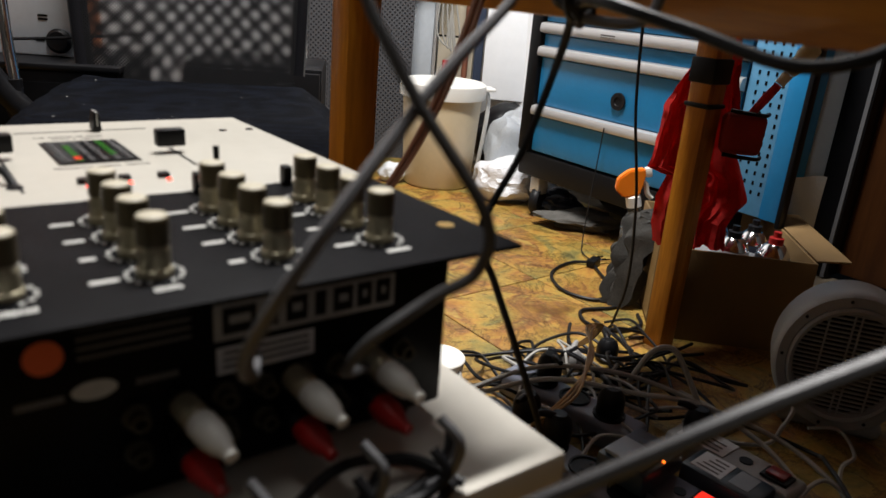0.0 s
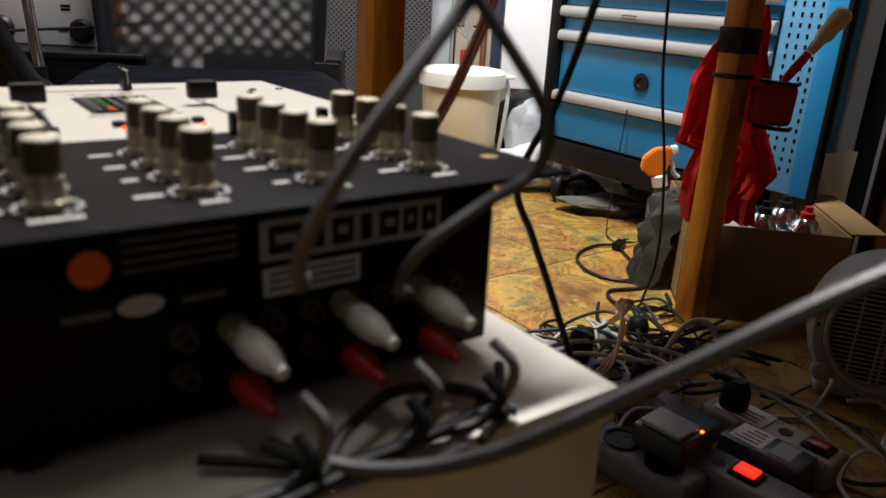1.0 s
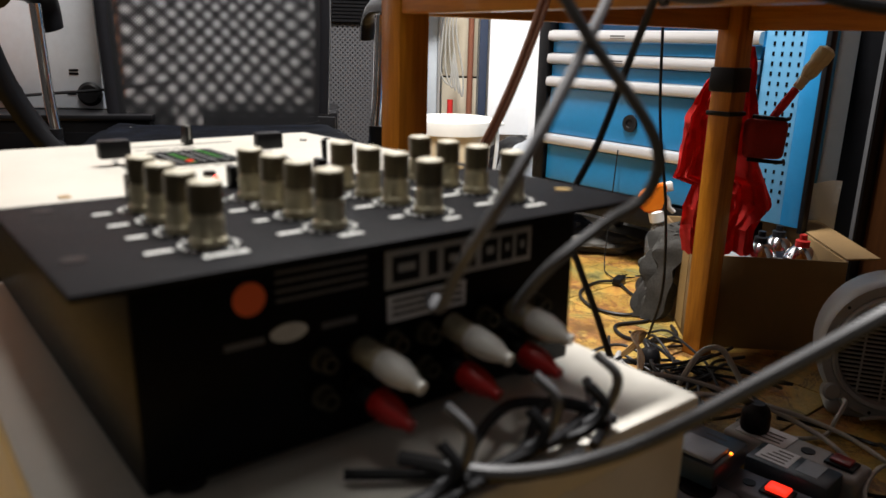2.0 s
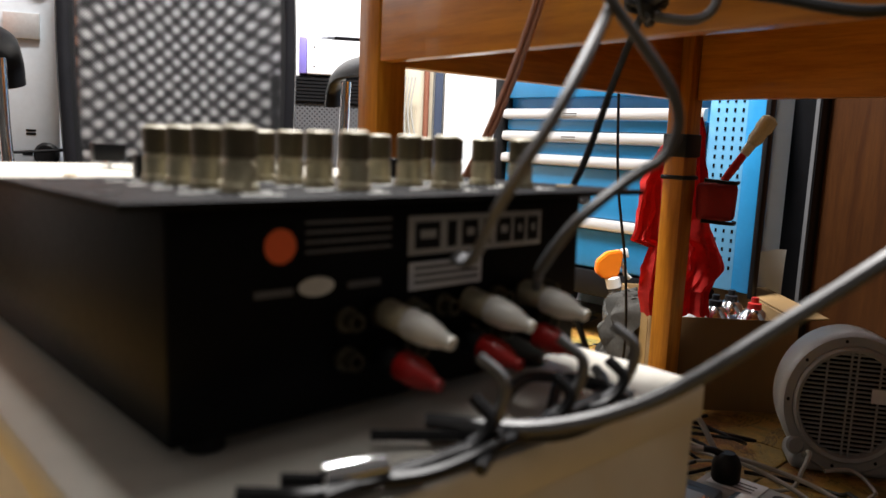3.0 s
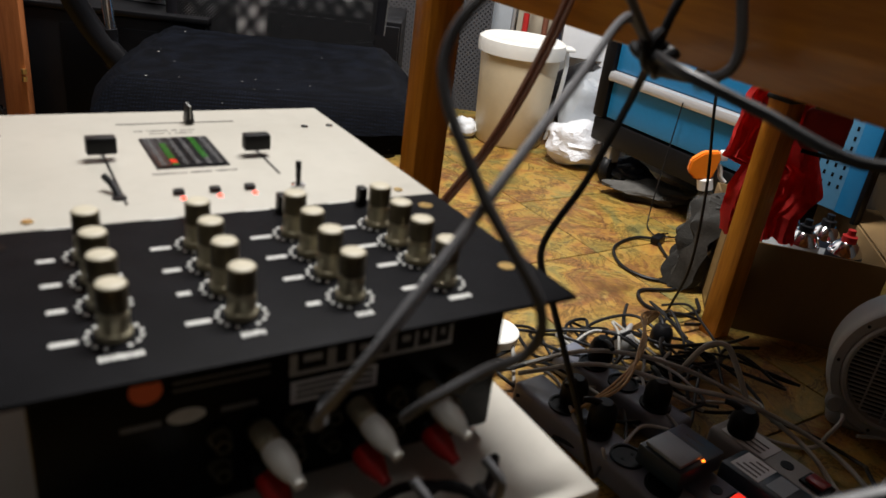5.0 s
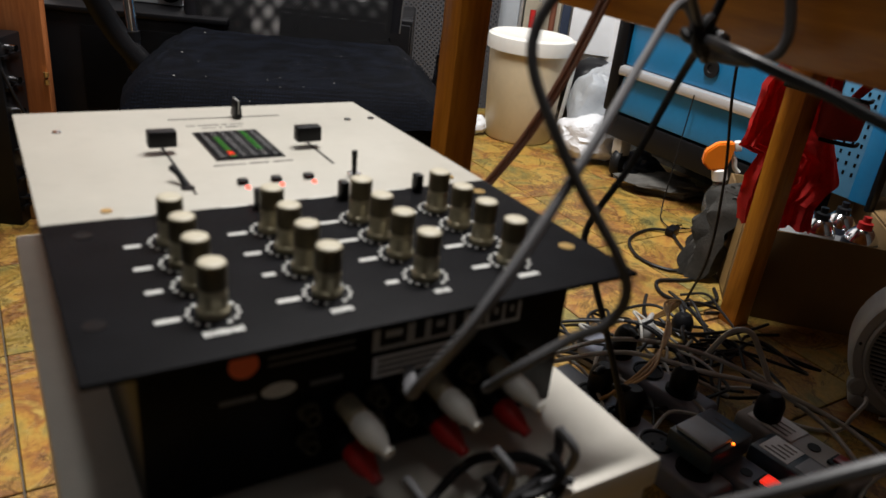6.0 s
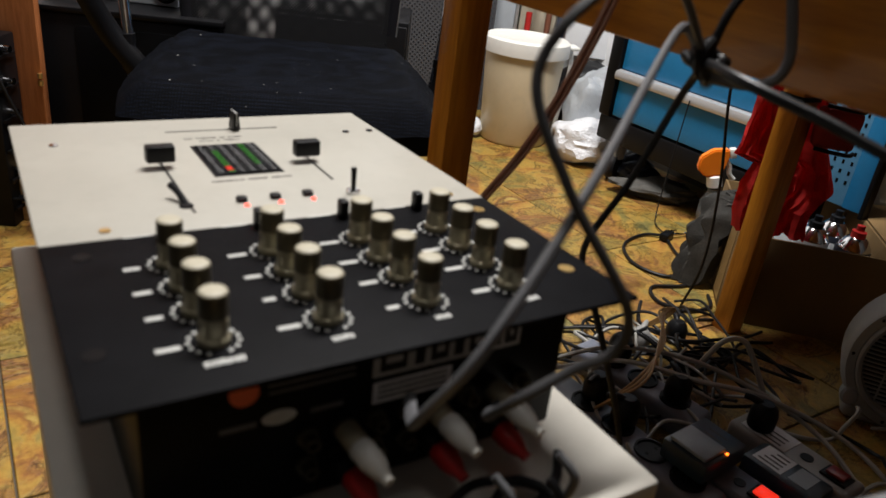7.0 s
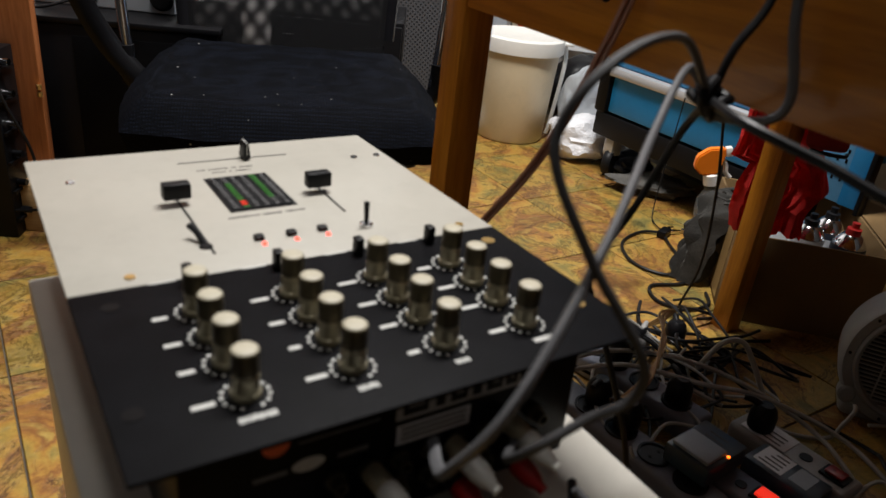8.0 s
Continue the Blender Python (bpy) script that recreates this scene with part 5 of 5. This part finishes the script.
mains_plug(place(0.944, 0.462, 0.0, 30), M_STRIPW, "white mains plug among the cables")
mains_plug(place(0.722, 0.342, 0.0442, 200), M_BLACK, "black mains plug in the power strip")
mains_plug(place(0.722, 0.282, 0.0442, 150), M_BLACK, "black mains plug in the power strip")
mains_plug(place(0.838, 0.29, 0.0442, 70), M_BLACK, "black mains plug in the buried strip")
mains_plug(place(0.835, 0.41, 0.0442, 250), M_BLACK, "black mains plug in the buried strip")
mains_plug(place(0.905, 0.19, 0.0442, 120), M_BLACK, "black mains plug at the end of the white strip")
mains_plug(place(1.03, 0.455, 0.002, 60), M_BLACK, "black plug lying on the tiles")
solo("white_cup", lathe([(0, 0), (0.030, 0), (0.036, 0.004), (0.042, 0.05), (0.040, 0.052), (0, 0.045)], 28), M_LID, place(0.715, 0.535, 0), "white plastic pot on the tiles beside the cables", "pot")


def lead(uvz, r, material, label, group="cables on the floor"):
    pts = [tuple(ROOM @ Vector(p)) for p in uvz]
    return cable(pts, r, material, label, group, per=7, seg=7)


rng = random.Random(12)


def tangle(count, material, r, u_range, v_range, z_top, label):
    for _ in range(count):
        u, v = rng.uniform(*u_range), rng.uniform(*v_range)
        head = rng.uniform(0, 6.28)
        pts = []
        bend = rng.uniform(-1.5, 1.5)
        for k in range(rng.randint(7, 11)):
            pts.append((u, v, rng.uniform(0.006, z_top)))
            head += bend + rng.uniform(-0.6, 0.6)
            bend = bend * 0.7 + rng.uniform(-0.7, 0.7)
            step = rng.uniform(0.045, 0.085)
            u += step * math.cos(head)
            v += step * math.sin(head)
            if not u_range[0] - 0.05 < u < u_range[1] + 0.05 or not v_range[0] - 0.05 < v < v_range[1] + 0.05:
                head += 2.2
                u, v = min(max(u, u_range[0] - 0.05), u_range[1] + 0.05), min(max(v, v_range[0] - 0.05), v_range[1] + 0.05)
        lead(pts, r * rng.uniform(0.85, 1.2), material, label)


tangle(12, M_RUBBER, 0.0028, (0.72, 1.05), (0.30, 0.50), 0.045, "black mains lead tangled on the floor")
tangle(5, M_WHITECABLE, 0.0027, (0.74, 1.0), (0.28, 0.45), 0.05, "whitish lead tangled on the floor")
tangle(4, M_RUBBER, 0.0027, (0.90, 1.10), (0.05, 0.35), 0.05, "black lead beside the white strip")
tangle(2, M_WHITECABLE, 0.0026, (0.92, 1.12), (0.02, 0.35), 0.04, "whitish lead beside the white strip")
tangle(3, M_RUBBER, 0.0026, (1.0, 1.12), (0.40, 0.50), 0.03, "black lead by the table leg")
lead([(0.70, 0.46, 0.03), (0.80, 0.40, 0.075), (0.90, 0.33, 0.072), (0.97, 0.24, 0.05), (0.99, 0.14, 0.03), (0.97, 0.06, 0.01)], 0.0036, M_WHITECABLE, "long whitish lead across the strips")
lead([(0.68, 0.42, 0.05), (0.78, 0.36, 0.08), (0.86, 0.27, 0.08), (0.95, 0.22, 0.06), (1.02, 0.12, 0.03), (1.0, 0.0, 0.01)], 0.0036, M_WHITECABLE, "long whitish lead across the strips")
lead([(0.93, 0.33, 0.05), (0.945, 0.31, 0.105), (0.965, 0.29, 0.115), (0.975, 0.27, 0.09), (0.985, 0.24, 0.04)], 0.0045, M_WHITECABLE, "thick white lead arched above the strips")
M_TANWIRE = mat("tan_wire_sheath", (0.38, 0.22, 0.08), 0.45, var=0.1, scale=60, bump=0.03)
for k in range(3):
    o = 0.006 * k
    lead([(0.69 + o, 0.31, 0.055), (0.77, 0.300 + o, 0.085), (0.84 + o, 0.345, 0.105), (0.91, 0.40 + o, 0.11), (0.955 + o, 0.425, 0.095), (0.985, 0.46, 0.06 - o), (0.97, 0.49, 0.02)], 0.0022, M_TANWIRE, "thin tan wire over the strips")
# thin lead with jack plugs on the tiles beside the box
lead([(1.50, 0.93, 0.30), (1.475, 0.92, 0.10), (1.46, 0.91, 0.008), (1.41, 0.86, 0.006), (1.385, 0.80, 0.006)], 0.0016, M_RUBBER, "thin black lead hanging from the tool cart")
lead([(1.385, 0.80, 0.008), (1.33, 0.83, 0.005), (1.24, 0.80, 0.005), (1.19, 0.72, 0.005), (1.21, 0.65, 0.005), (1.27, 0.62, 0.008), (1.22, 0.60, 0.005), (1.145, 0.62, 0.005), (1.11, 0.57, 0.005), (1.14, 0.52, 0.005), (1.20, 0.515, 0.005), (1.235, 0.55, 0.006)], 0.0036, M_RUBBER, "black looped lead on the tiles")
lead([(1.37, 0.79, 0.008), (1.34, 0.74, 0.006), (1.31, 0.68, 0.006), (1.29, 0.64, 0.01)], 0.0034, M_RUBBER, "black lead from the small plug")
jp = thing("adapter_plug", place(1.385, 0.80, 0.008, 20), "small black plug with metal jacks on the tiles", "plug")
part("plug_body", box(-0.030, 0.012, -0.011, 0.011, -0.006, 0.012, 0.004), M_BLACK, jp)
for k, (x, y, a) in enumerate(((0.016, -0.006, -40), (0.020, 0.008, -20), (0.045, -0.022, -50))):
    part("jack_tip", lathe([(0.004, 0), (0.004, 0.016), (0.0025, 0.018), (0.0025, 0.028), (0, 0.029)], 10, m=pose(x, y, 0.002, 0, 90, a)), M_CHROME, jp, "bare metal jack")

cable([(0.600, 1.035, 0.052), (0.592, 1.015, 0.055), (0.578, 1.005, 0.035), (0.560, 1.0, 0.008), (0.50, 1.0, 0.006), (0.44, 1.02, 0.02)], 0.0032, M_WHITECABLE, "white lead of the fan heater", "cables on the floor")
solo("wooden_post", box(-0.028, 0.028, -0.02, 0.02, 0, 0.34, 0.004), M_TABLE_Z, place(1.305, -0.005, 0, 12), "short orange-brown wooden post on the tiles", "post")


# ---- floor tiles ----
def floor_tiles():
    size, gap = 0.30, 0.003
    bm = box(0, size - gap, 0, size - gap, -0.004, 0.0, 0.0012, seg=1)
    data = finish("floor_tile", bm, M_TILE, smooth=False)
    for i in range(-3, 7):
        for j in range(-5, 7):
            u, v = -0.01 + size * i, 0.50 + size * j
            if u + size > 1.9 or u < -0.92 or v < -1.02 or v + size > 2.3:
                continue
            o = new("floor_tile", data)
            o.parent = floor
            o.matrix_local = pose(u + gap / 2, v + gap / 2, 0.0)


floor_tiles()
